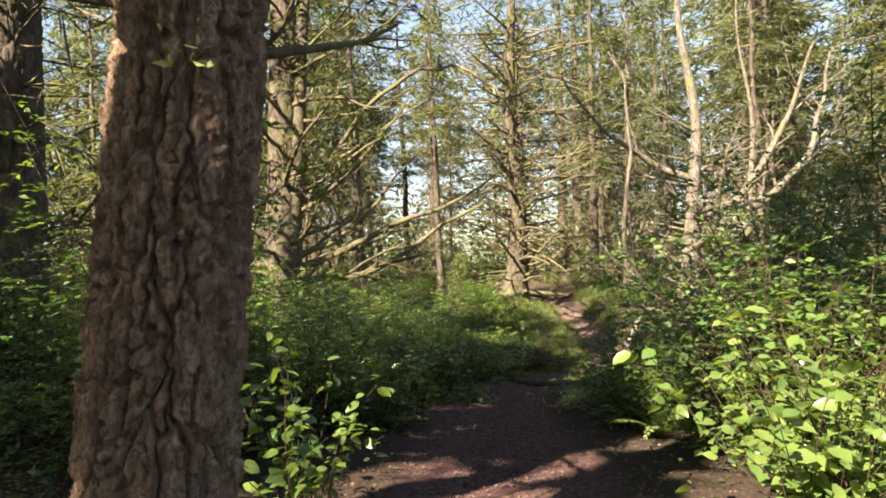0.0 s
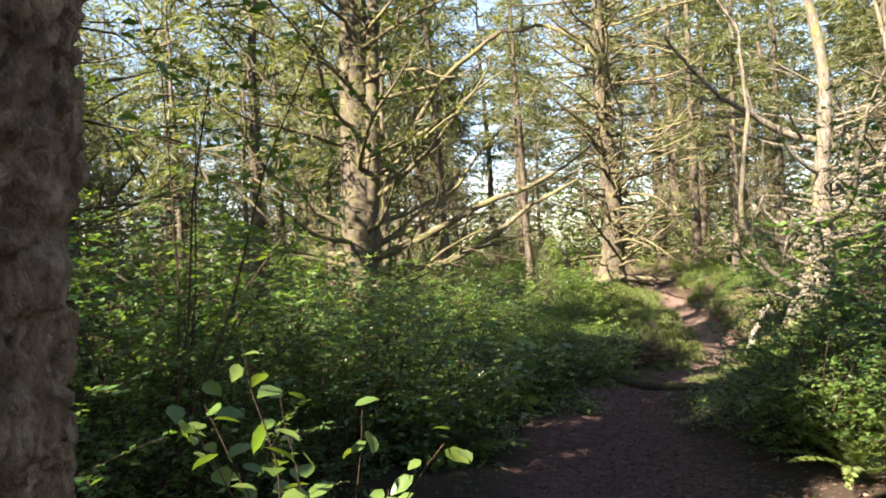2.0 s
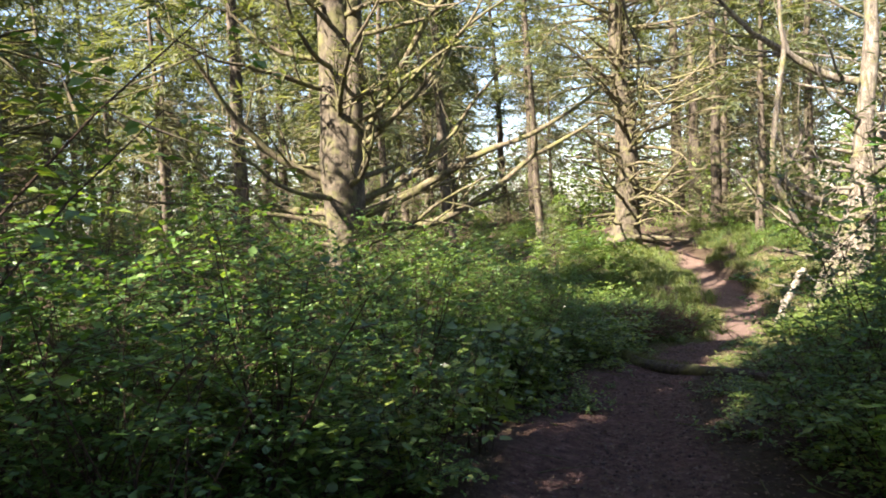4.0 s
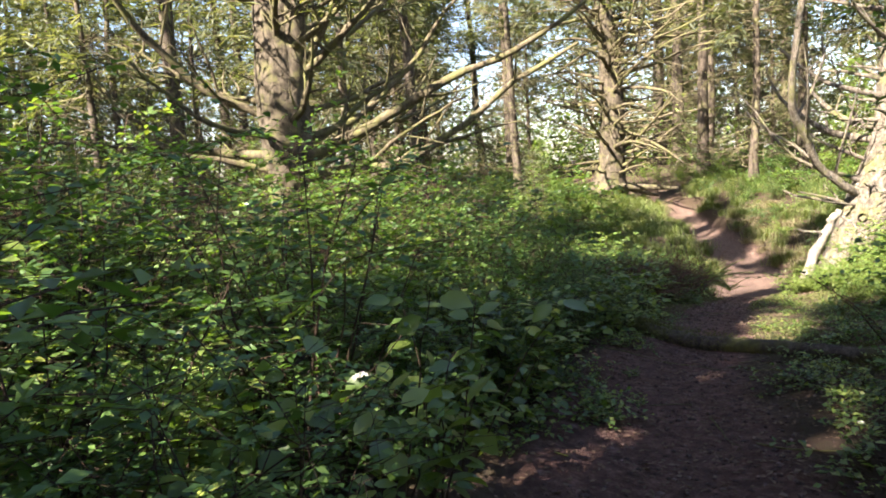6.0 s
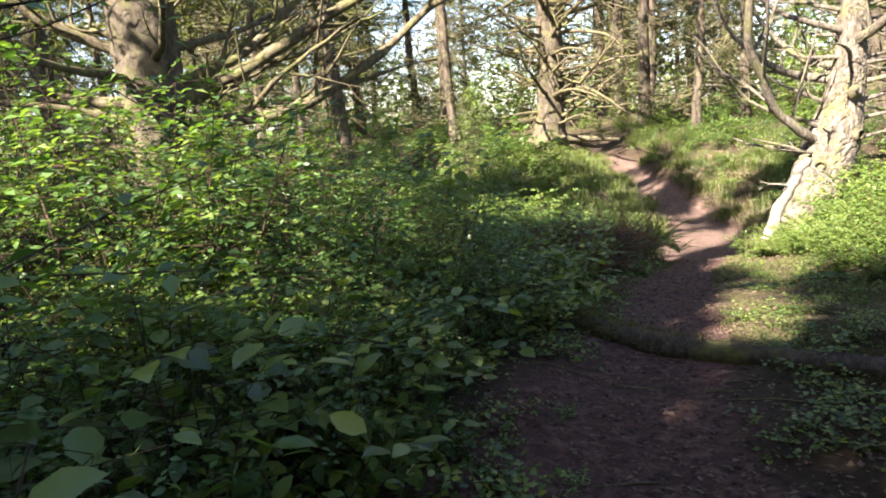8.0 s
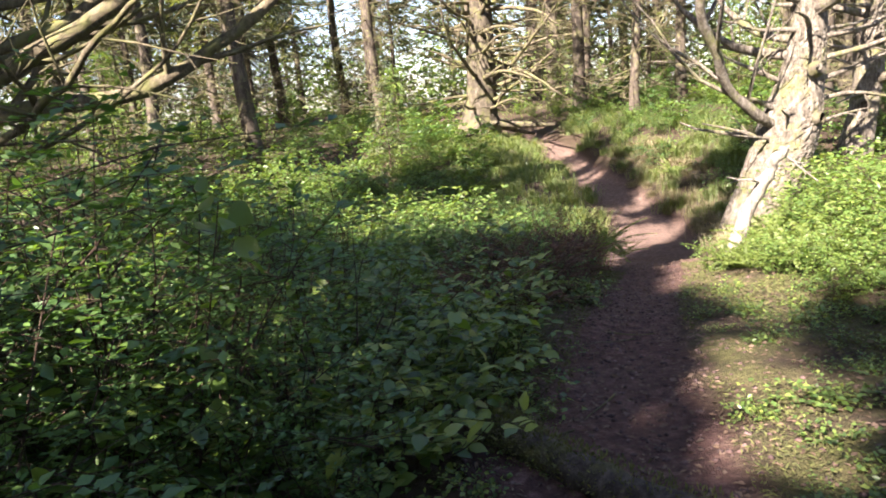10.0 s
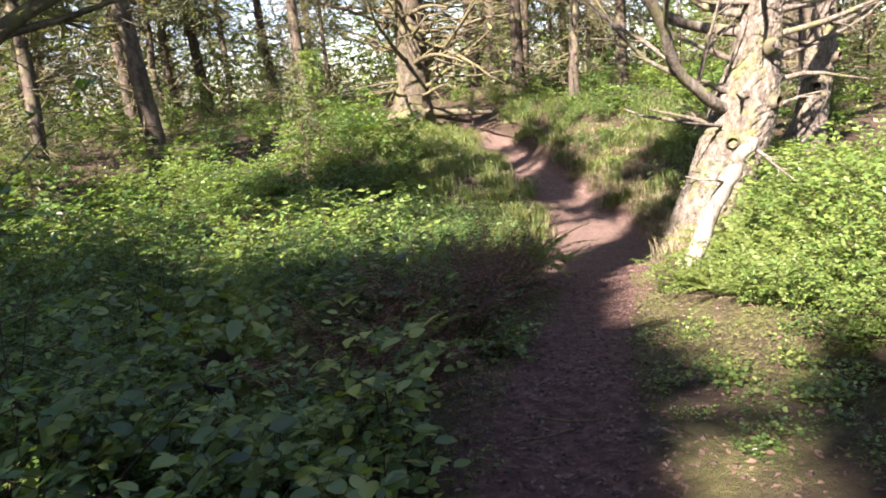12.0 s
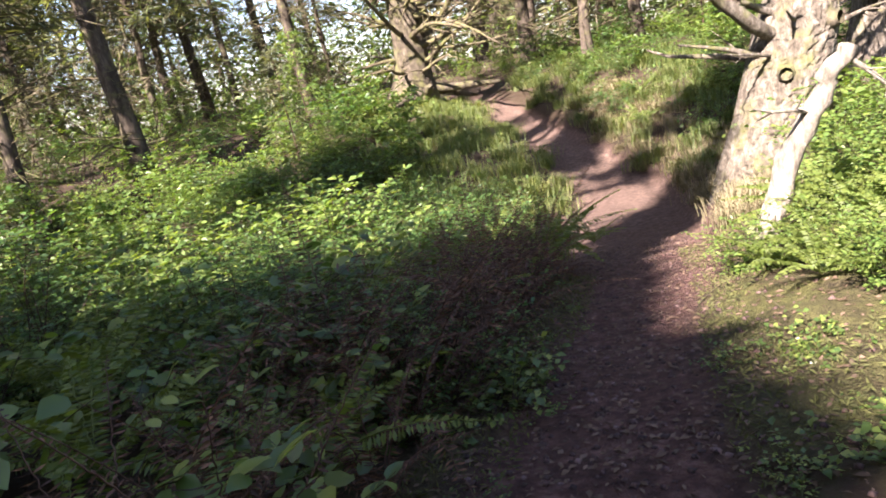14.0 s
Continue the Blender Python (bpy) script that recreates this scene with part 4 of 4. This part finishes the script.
rng = np.random.default_rng(55)
SPARE = [(1.35, 17.2, 0.8), (4.5, 20.1, 1.0), (3.3, 19.3, 0.8), (2.45, 16.3, 0.7), (6.2, 17.3, 1.3), (7.0, 18.0, 1.3), (4.75, 20.9, 1.1), (1.6, 16.6, 0.9), (2.7, 18.6, 0.9), (0.9, 18.0, 1.0), (6.7, 19.4, 1.0), (4.3, 21.7, 1.0), (2.6, 7.2, 0.9), (5.5, 18.1, 0.9), (5.9, 18.6, 0.8), (5.3, 17.3, 0.7), (-0.1, 8.9, 0.9), (-0.75, 8.8, 0.8), (1.55, 15.7, 0.7), (1.2, 16.4, 0.7)]


def scatter(kinds, n, xr, yr, size, keep, gap=0.5, walk_gap=0.7, trail_gap=0.7):
    """Sets n plants in a stretch of ground, off the path and not on top of each other."""
    done, tries = [], 0
    while len(done) < n and tries < n * 40:
        tries += 1
        x, y = rng.uniform(*xr), rng.uniform(*yr)
        if abs(x - float(trail_x(y))) < trail_gap or not clear_of_walk(x, y, walk_gap) or not keep(x, y) or math.hypot(x + 0.93, y - 2.72) < 0.6 or any(math.hypot(x - a, y - b) < 0.75 * s for a, b, s in SPARE):
            continue
        if any(math.hypot(x - a, y - b) < gap for a, b in done):
            continue
        s = rng.uniform(*size)
        place(kinds[int(rng.integers(0, len(kinds)))], x, y, s, rng)
        done.append((x, y))


def left(lo, hi):
    return lambda x, y: lo < float(trail_x(y)) - x < hi


def right(lo, hi):
    return lambda x, y: lo < x - float(trail_x(y)) < hi


def off_soil(side):
    def keep(x, y):
        d = x - float(trail_x(y))
        return side(x, y) and abs(d) > bare(y, d) - 0.05
    return keep


scatter(HUCK, 34, (-5, 1.2), (6.0, 13.5), (1.1, 1.5), left(1.8, 6), 0.6, 1.3)
scatter(HUCK, 26, (-3, 2.2), (7.5, 13.4), (0.6, 0.85), left(1.05, 2.6), 0.45, 1.05)
scatter(HUCK, 14, (-6, -1.6), (3.6, 8), (0.7, 1.1), left(1.9, 6), 0.6, 1.4)
scatter(HUCK, 16, (-7, 0.6), (13, 20), (0.7, 1.1), left(2.4, 9), 0.7, 1.5)
scatter(LOW, 50, (-3, 5), (17, 26), (0.8, 1.3), left(1.6, 5), 0.45, 0.8)
scatter(YOUNG, 44, (-5, 4), (17, 30), (0.6, 1.1), left(2.2, 9), 0.6)
scatter(YOUNG, 60, (-8, 3.5), (18.5, 31), (0.8, 1.35), left(3, 12), 0.55)
scatter(LOW, 40, (-7, 4), (19, 30), (1.0, 1.5), left(2.5, 11), 0.5)
scatter(FARY, 36, (-14, 5), (24, 50), (0.8, 1.6), left(3.5, 20), 0.9)
scatter(FARB, 28, (-16, 3), (22, 50), (0.8, 1.4), left(4, 22), 1.0)
scatter(HUCK, 16, (2.2, 5.5), (5.5, 11), (0.9, 1.6), right(1.35, 4.5), 0.55, 1.5)
scatter(HUCK, 14, (4.5, 9), (8, 18), (0.9, 1.4), right(3.2, 6), 0.7, 1.5)
scatter(YOUNG, 44, (5, 13), (15.5, 23), (0.55, 1.1), right(2.3, 7), 0.45)
for x, y, s in ((5.75, 17.6, 0.45), (5.65, 18.3, 0.5), (5.3, 15.9, 0.45), (5.5, 16.5, 0.5), (5.25, 15.2, 0.4), (5.75, 15.6, 0.55), (5.35, 16.9, 0.45), (6.0, 15.9, 0.7), (6.3, 16.6, 0.8), (5.5, 18.5, 0.45), (5.45, 17.1, 0.4), (5.9, 16.9, 0.55), (6.4, 17.4, 0.6), (6.0, 16.5, 0.5), (6.9, 18.4, 0.8), (8.6, 21.5, 0.6), (9.3, 21.4, 0.8), (8.0, 21.4, 0.5), (6.9, 19.1, 0.55), (7.4, 19.6, 0.5), (5.6, 16.0, 0.45), (6.8, 17.4, 0.9), (7.5, 18.7, 1.1), (7.9, 20.6, 1.1), (7.3, 17.2, 1.1), (6.5, 16.5, 0.7), (8.2, 19.4, 1.3), (9.6, 21.6, 1.2)):
    place(YOUNG[int(rng.integers(0, 3))], x, y, s, rng)
scatter(YOUNG, 14, (-7, 0), (14, 19), (0.8, 1.3), left(3, 9), 0.7)
scatter(HUCK, 8, (2.9, 4.2), (5.0, 7.6), (1.3, 1.7), right(2.0, 4), 0.5, 2.3)
scatter(LOW, 24, (8, 16), (25, 38), (0.9, 1.5), right(1.4, 8), 0.6)
scatter(FARY, 44, (9, 22), (26, 52), (0.7, 1.4), right(2.4, 13), 0.8)
scatter(FARB, 30, (11, 28), (24, 52), (0.9, 1.6), right(4, 18), 1.0)
for k, (x, y, s) in enumerate(((4.9, 8.4, 1.0), (6.2, 11.5, 1.15), (5.2, 6.6, 1.1), (7.6, 14.0, 1.1), (-3.7, 8.4, 0.75), (-4.6, 12.4, 0.8), (-5.6, 15.5, 0.9), (-2.1, 5.6, 0.95), (4.3, 8.3, 1.0), (3.5, 9.6, 0.75), (5.4, 9.8, 1.2), (4.1, 11.2, 0.85))):
    place(ALDER[k % 2], x, y, s, rng)
for x, y, s in ((0.0, 14.9, 1.0), (-0.9, 15.8, 1.1), (-0.7, 14.2, 1.0), (-1.7, 15.2, 1.15), (-1.5, 12.4, 1.05), (-0.6, 11.6, 0.9), (-2.3, 10.2, 1.1)):
    place(TALL[int(rng.integers(0, 2))], x, y, s, rng)
scatter(YOUNG, 6, (2.6, 3.4), (6, 9), (0.7, 1.0), right(1.4, 2.2), 0.4, 1.5)
scatter(YOUNG, 10, (-3.5, 0.5), (6.5, 13), (0.9, 1.4), left(1.7, 4.5), 0.6, 1.4)
scatter(HUCK, 12, (-1.6, 1.0), (12.6, 15.4), (0.8, 1.05), left(1.55, 4), 0.55, 1.3)
scatter(BROAD, 14, (-2, 2.6), (8.3, 15.5), (0.7, 1.0), left(0.95, 1.9), 0.45, 0.95)
scatter(IVY, 44, (1.8, 5.5), (9, 13), (0.6, 1.0), right(0.75, 3), 0.3, 0.5)
scatter(IVY, 14, (3.4, 6.5), (13.5, 18), (0.5, 0.8), right(0.9, 2.4), 0.5, 0.6)
scatter(IVY, 20, (0, 4), (10, 18), (0.6, 1.0), left(0.6, 1.3), 0.3, 0.5)
scatter(LOW, 18, (0.5, 5), (14.4, 20.6), (0.5, 0.85), left(0.95, 2.4), 0.4, 0.85)
scatter(RED, 14, (1.5, 5.5), (15.8, 21.2), (0.75, 1.1), left(0.85, 1.4), 0.28, 0.85)
scatter(BROAD, 30, (-1.5, 3.5), (13.8, 20), (0.7, 1.1), left(1.55, 4), 0.45, 1.0)
scatter(HUCK, 26, (-2, 4), (14.6, 21.5), (0.5, 0.72), left(1.7, 4.5), 0.5, 1.1)
scatter(LOW, 40, (-1.5, 4.2), (14.6, 22), (0.8, 1.2), left(1.5, 4.5), 0.35, 1.0)
scatter(BROAD, 16, (-3, 0.6), (7.6, 11.5), (0.8, 1.2), left(1.15, 2.6), 0.45, 1.05)

scatter(BROAD, 26, (0, 3), (13.6, 17.2), (0.65, 0.95), left(1.0, 2.6), 0.4, 0.95)
scatter(HUCK, 12, (0, 3), (14.2, 17.5), (0.4, 0.6), left(1.1, 2.6), 0.45, 1.0)

salal(2.1, 3.35, 1.4, 0.75, 900, 1, "salal bush with broad bright green leaves in the sun", 0.1)
salal(-0.72, 4.3, 1.35, 0.5, 300, 2, "young salal with bright green leaves by the fir", 0.1)
salal(-0.05, 9.0, 1.05, 0.5, 150, 3, "salal with broad drooping green leaves at the path's edge", 0.115)
salal(-0.75, 8.8, 1.1, 0.55, 120, 14, "salal with broad dark green leaves in the shade", 0.11)
salal(1.55, 15.7, 0.85, 0.45, 110, 15, "salal with broad green leaves among the withered ferns", 0.11)
salal(1.2, 16.4, 0.95, 0.5, 120, 16, "salal with broad green leaves above the withered ferns", 0.11)
salal(1.9, 16.9, 0.7, 0.4, 80, 17, "salal with broad green leaves above the withered ferns", 0.1)
salal(2.75, 4.5, 1.55, 0.75, 640, 4, "salal bush with broad bright green leaves in the sun", 0.1)
salal(-1.7, 3.3, 0.8, 0.4, 50, 5, "low salal with glossy green leaves behind the fir", 0.11)
salal(1.1, 13.9, 0.9, 0.45, 60, 6, "salal with broad dark green leaves at the path's edge", 0.11)
salal(1.75, 15.2, 0.7, 0.4, 50, 7, "salal with broad dark green leaves at the path's edge", 0.1)

salal(2.95, 6.2, 0.95, 0.5, 150, 8, "salal with broad yellow-green leaves in the sun at the path's edge", 0.11)
salal(3.05, 7.4, 0.8, 0.45, 110, 9, "salal with broad yellow-green leaves in the sun at the path's edge", 0.1)
salal(5.6, 15.6, 0.35, 0.45, 45, 10, "low green sprigs with broad leaves beside the mossy path", 0.08)
salal(6.1, 16.6, 0.4, 0.5, 60, 11, "low green sprigs with broad leaves beside the mossy path", 0.08)

salal(0.6, 12.85, 1.35, 0.4, 90, 12, "tall salal with broad green leaves above the huckleberry", 0.115)
salal(0.9, 14.8, 0.9, 0.4, 60, 13, "salal with broad dark green leaves at the path's edge", 0.1)
for x, y, s, n in ((1.35, 17.2, 1.1, 11), (2.45, 16.3, 0.9, 10), (4.5, 20.1, 1.1, 12), (3.3, 19.3, 1.0, 11), (6.2, 17.3, 1.2, 14), (7.0, 18.0, 1.4, 15), (1.6, 16.6, 1.1, 12), (2.7, 18.6, 1.1, 12), (0.9, 18.0, 1.2, 12), (6.7, 19.4, 1.2, 13), (2.6, 7.2, 1.0, 12), (1.0, 15.9, 1.0, 11), (0.2, 15.4, 0.9, 11), (-0.4, 17.2, 1.1, 12), (2.2, 18.2, 1.0, 12), (1.6, 19.6, 1.0, 12), (5.0, 21.8, 0.9, 11), (4.75, 20.9, 1.25, 14), (4.3, 21.6, 0.9, 11), (7.0, 19.6, 1.1, 13), (7.7, 18.6, 1.2, 14), (6.6, 18.7, 0.9, 11), (2.4, 19.2, 0.9, 11), (1.4, 17.8, 1.0, 12), (0.6, 16.6, 1.0, 12), (3.4, 18.5, 0.8, 10), (8.3, 20.4, 1.1, 12), (9.8, 29.2, 1.1, 12), (11.0, 28.6, 1.0, 12), (10.4, 30.5, 1.2, 12), (2.9, 20.2, 1.0, 12), (8.9, 18.2, 1.2, 13), (5.6, 22.0, 0.7, 9)):
    fern("sword_fern", FROND, x, y, s, n, rng, "green sword fern with arching fronds beside the path", 0.22 if x < float(trail_x(y)) else 0.05)
for x, y, s in ((4.7, 20.5, 0.8), (4.35, 20.1, 0.8), (3.9, 19.3, 0.8), (2.6, 17.6, 0.8), (2.2, 16.6, 0.8), (3.1, 18.4, 0.7), (7.4, 17.5, 0.9), (6.9, 17.0, 0.7)):
    fern("withered_fern", DEADF, x, y, s, 9, rng, "withered brown fern at the foot of the bank")
fern_rng = np.random.default_rng(63)
planted = []
while len(planted) < 24:
    y = fern_rng.uniform(15.4, 20.8)
    x = float(trail_x(y)) - fern_rng.uniform(0.85, 1.5)
    if any(math.hypot(x - a, y - b) < 0.3 for a, b in planted) or not clear_of_walk(x, y, 0.75):
        continue
    planted.append((x, y))
    fern("withered_fern", STAND, x, y, fern_rng.uniform(0.75, 1.15), int(fern_rng.integers(8, 13)), fern_rng, "withered red-brown fern standing in the bank", 0.03, (0.0, 0.6))
    if len(planted) % 2 == 0:
        fern("sword_fern", FROND, x - 0.25, y + 0.2, fern_rng.uniform(0.75, 1.05), 10, fern_rng, "green sword fern rising among withered fronds", 0.12)
for x, y, s in ((5.5, 16.9, 0.8), (6.2, 17.6, 0.8), (5.9, 16.4, 0.8), (5.55, 18.25, 0.8), (5.75, 17.95, 0.85), (6.1, 18.05, 0.8), (5.4, 17.6, 0.7), (6.5, 18.5, 1.0), (7.0, 20.1, 0.7), (6.5, 17.2, 1.0), (7.2, 18.8, 1.1)):
    fern("sword_fern", FROND, x, y, s, 13, fern_rng, "sunlit green sword fern below the snag tree", 0.05)

GRASS = [tagged(new("grass_tuft", tuft_mesh(np.random.default_rng(600 + k), 150, 0.42, 0.34, M_GRASS)), "green grass tuft on the bank", "grass", "grass on the banks") for k in range(3)]
DRY = [tagged(new("dry_grass_tuft", tuft_mesh(np.random.default_rng(610 + k), 150, 0.36, 0.34, M_DRY)), "dry straw-coloured grass tuft on the bank", "grass", "dry grass") for k in range(3)]
for g in GRASS + DRY:
    g.matrix_world = Matrix.Translation((0, 0, -200))
scatter(GRASS, 190, (1.5, 8), (20, 40), (0.7, 1.3), off_soil(left(0.65, 5)), 0.28, 0.6, 0.55)
scatter(GRASS, 110, (8, 15), (24, 40), (0.8, 1.4), off_soil(right(0.7, 5)), 0.28, 0.6, 0.55)
scatter(DRY, 140, (6.5, 11.5), (20.5, 33), (0.6, 1.0), off_soil(right(0.6, 2.4)), 0.2, 0.6, 0.55)


# small sprigs in the moss and at the path's edges
wood_rng, rng = rng, np.random.default_rng(91)
scatter(IVY, 46, (2.5, 7.5), (12.2, 19), (0.28, 0.55), right(0.55, 2.5), 0.22, 0.3, 0.5)
scatter(IVY, 26, (0.5, 4.5), (11, 20), (0.25, 0.45), left(0.45, 0.95), 0.2, 0.3, 0.42)
rng = wood_rng

# ---- saplings and the thicket behind ----
SAPL = []
for k in range(3):
    r2 = np.random.default_rng(700 + k)
    s, c = Shape(), Shape()
    H = 3.6
    s.tube(np.array([(0, 0, -0.1), (0.03, 0, 1.2), (0, 0.03, 2.4), (0, 0, H)]), (0.03, 0.024, 0.014, 0.004), 5)
    z = 0.35
    while z < H:
        for a in r2.uniform(0, 6.283, 4):
            pts = bent((0, 0, z), (math.cos(a), math.sin(a), 0.15), (1.15 * (1 - z / H) + 0.15) * r2.uniform(0.7, 1.2), 5, 0.08, -0.25, r2)
            s.tube(pts[::2], np.linspace(0.006, 0.002, 3), 3)
            sprays(c, pts, r2, 13, 0.2, spread=0.14)
        z += 0.16
    ob = plant_thing("conifer_sapling", [("trunk", s.mesh("trunk", M_STEM)), ("foliage", c.mesh("foliage", M_YOUNG if k == 0 else M_NEEDLE))], Matrix.Translation((0, 0, -200)), "young conifer with soft green sprays among the trees", "tree", "young conifers")
    SAPL.append(ob)
scatter(SAPL, 60, (-26, 30), (27, 62), (0.6, 1.5), lambda x, y: abs(x - float(trail_x(y))) > 4.5, 1.2)
scatter(SAPL, 7, (-10, -6), (16.5, 22), (0.5, 0.9), lambda x, y: math.hypot(x + 4, y - 20) > 2, 1.0)
scatter(SAPL, 8, (6.2, 9), (8, 13), (0.6, 1.1), lambda x, y: True, 0.9)
for g in SAPL:
    for ob in list(g.children_recursive) + [g]:
        bpy.data.objects.remove(ob)


def thicket():
    """Far wood all round: a deep belt of leafage, thinning upward."""
    s = Shape()
    high = Shape()
    for lo, hi, n, tall, size, sh in ((48, 75, 42000, 5.0, 0.42, s), (66, 110, 40000, 12.0, 0.75, s), (52, 70, 50000, 30.0, 0.75, high), (70, 112, 120000, 46.0, 1.2, high)):
        a, d = rng.uniform(-1.25, 1.25, n), rng.uniform(lo, hi, n)
        a[: n // 6] = rng.uniform(1.25, 5.03, n // 6)
        h = tall * rng.random(n) ** (1.7 if sh is s else 0.85) + (0 if sh is s else 2.5)
        clump = np.array([lumps(v * 14, w * 0.2, 1.0, 2.2) for v, w in zip(a, d)])
        h *= 0.6 + 0.9 * np.clip(clump + 0.4, 0, 1)
        x, y = 2 + d * np.sin(a), 8 + d * np.cos(a)
        keep = ((np.abs(x - trail_x(y)) > 2.5) | (y > 50)) & ((sh is s) | (np.abs(a + 0.035 + 0.02 * np.sin(h)) > 0.03) | (h < 9))
        base = np.stack([x, y, h - 1.2], 1)[keep]
        m = len(base)
        L = size * rng.uniform(0.6, 1.4, m)
        sh.leaves(base, rng.normal(0, 1, (m, 3)) * (1, 1, 0.5), rng.normal(0, 0.7, (m, 3)) + (0, 0, 1), L, L * (0.45 if sh is s else 0.2))
    tagged(new("far_canopy", high.mesh("far_canopy", M_NEEDLE)), "needle foliage of the far trees against the sky", "foliage", kind="stuff")
    tagged(new("far_thicket", s.mesh("far_thicket", M_YOUNG)), "sunlit green leafage of the wood far behind", "thicket", kind="stuff")


thicket()


def ground_cover():
    """Low leaves and sprigs that hide the soil away from the path."""
    for name, mat, n, xr, yr, keep, tall, size, label in (
            ("ground_cover", M_HUCK, 30000, (-16, 22), (5, 50), lambda d, y: (np.abs(d) > 1.0) & ((d < 0) | (y < 11) | (y > 19) | (d > 2.4)), 0.28, 0.07, "low green leaves covering the forest floor"),
            ("bright_cover", M_YOUNG, 42000, (-20, 28), (18, 55), lambda d, y: np.abs(d) > 1.6, 0.45, 0.11, "low yellow-green plants covering the forest floor"),
            ("moss_cover", M_MOSS, 90000, (1.5, 7.5), (11.5, 20.5), lambda d, y: (d > 0.42) & (d < 2.6) | (d < -0.45) & (d > -0.9) & (y > 14), 0.045, 0.036, "yellow-green moss and sprigs beside the path"),
            ("brown_cover", M_DEAD, 6000, (-1, 6), (11, 22), lambda d, y: (d < -0.6) & (d > -1.4) & (y > 14.5), 0.14, 0.045, "withered brown stalks and leaves beside the path")):
        x, y = rng.uniform(*xr, n), rng.uniform(*yr, n)
        d = x - trail_x(y)
        k = keep(d, y) & np.array([lumps(p, q, 0.8, 6.6) > -0.18 for p, q in zip(x, y)])
        x, y = x[k], y[k]
        m = len(x)
        base = np.array([(p, q, ground_z(p, q)) for p, q in zip(x, y)])
        base[:, 2] += tall * rng.random(m) ** 1.5
        L = size * rng.uniform(0.5, 1.3, m)
        s = Shape()
        s.leaves(base, rng.normal(0, 1, (m, 3)) * (1, 1, 0.5) + (0, 0, 0.25), rng.normal(0, 0.6, (m, 3)) + (0, 0, 1), L, L * (0.25 if mat in (M_MOSS, M_DEAD) else 0.5))
        tagged(new(name, s.mesh(name, mat)), label, "undergrowth", kind="stuff")


ground_cover()


for g in protos:
    for ob in list(g.children_recursive) + [g]:
        bpy.data.objects.remove(ob)
for g in GRASS + DRY:
    bpy.data.objects.remove(g)


# ---- litter on the path ----
def leaf_litter():
    s, n = Shape(), 20000
    y = rng.uniform(4, 24, n)
    x = trail_x(y) + rng.normal(0, 0.9, n) + np.where(rng.random(n) < 0.25, rng.uniform(0.4, 2.6, n), 0.0)
    base = np.array([(a, b, ground_z(a, b) + 0.006) for a, b in zip(x, y)])
    L = rng.uniform(0.014, 0.055, n)
    s.leaves(base, rng.normal(0, 1, (n, 3)) * (1, 1, 0.12), rng.normal(0, 0.3, (n, 3)) + (0, 0, 1), L, L * rng.uniform(0.3, 0.6, n))
    tagged(new("leaf_litter", s.mesh("leaf_litter", M_LITTER)), "brown and grey fallen leaves scattered over the path", "leaf litter", kind="stuff")


leaf_litter()


def soil_crumbs():
    """Small clods and stones trodden loose on the path."""
    s, n = Shape(), 4500
    y = rng.uniform(5, 23, n)
    x = trail_x(y) + rng.normal(0, 0.45, n)
    o = np.array([(1, 0, 0), (-1, 0, 0), (0, 1, 0), (0, -1, 0), (0, 0, 1), (0, 0, -1)], float)
    tri = np.array([(0, 2, 4), (2, 1, 4), (1, 3, 4), (3, 0, 4), (2, 0, 5), (1, 2, 5), (3, 1, 5), (0, 3, 5)])
    for a, b in zip(x, y):
        r = rng.uniform(0.006, 0.024)
        s.add((o * rng.uniform(0.6, 1.3, (6, 1))) * (r, r, r * 0.6) + (a, b, ground_z(a, b) + r * 0.2), tris=tri)
    tagged(new("soil_crumbs", s.mesh("soil_crumbs", M_CLOD)), "small dark clods of soil on the trodden path", "soil", kind="stuff")


soil_crumbs()
for k in range(26):
    y = rng.uniform(8, 19)
    x = float(trail_x(y)) + rng.normal(0, 0.7)
    s = Shape()
    pts = bent((0, 0, 0.008), (*rng.normal(0, 1, 2), 0), rng.uniform(0.2, 0.7), 6, 0.12, 0, rng)
    pts[:, 2] = [ground_z(x + p[0], y + p[1]) - ground_z(x, y) + 0.008 for p in pts]
    s.tube(pts, np.linspace(0.007, 0.003, 7), 5)
    ob = new("fallen_twig", s.mesh("fallen_twig", M_LIMB))
    ob.location = (x, y, ground_z(x, y))
    tagged(ob, "dry grey-brown twig lying on the path", "twig", "fallen twigs")
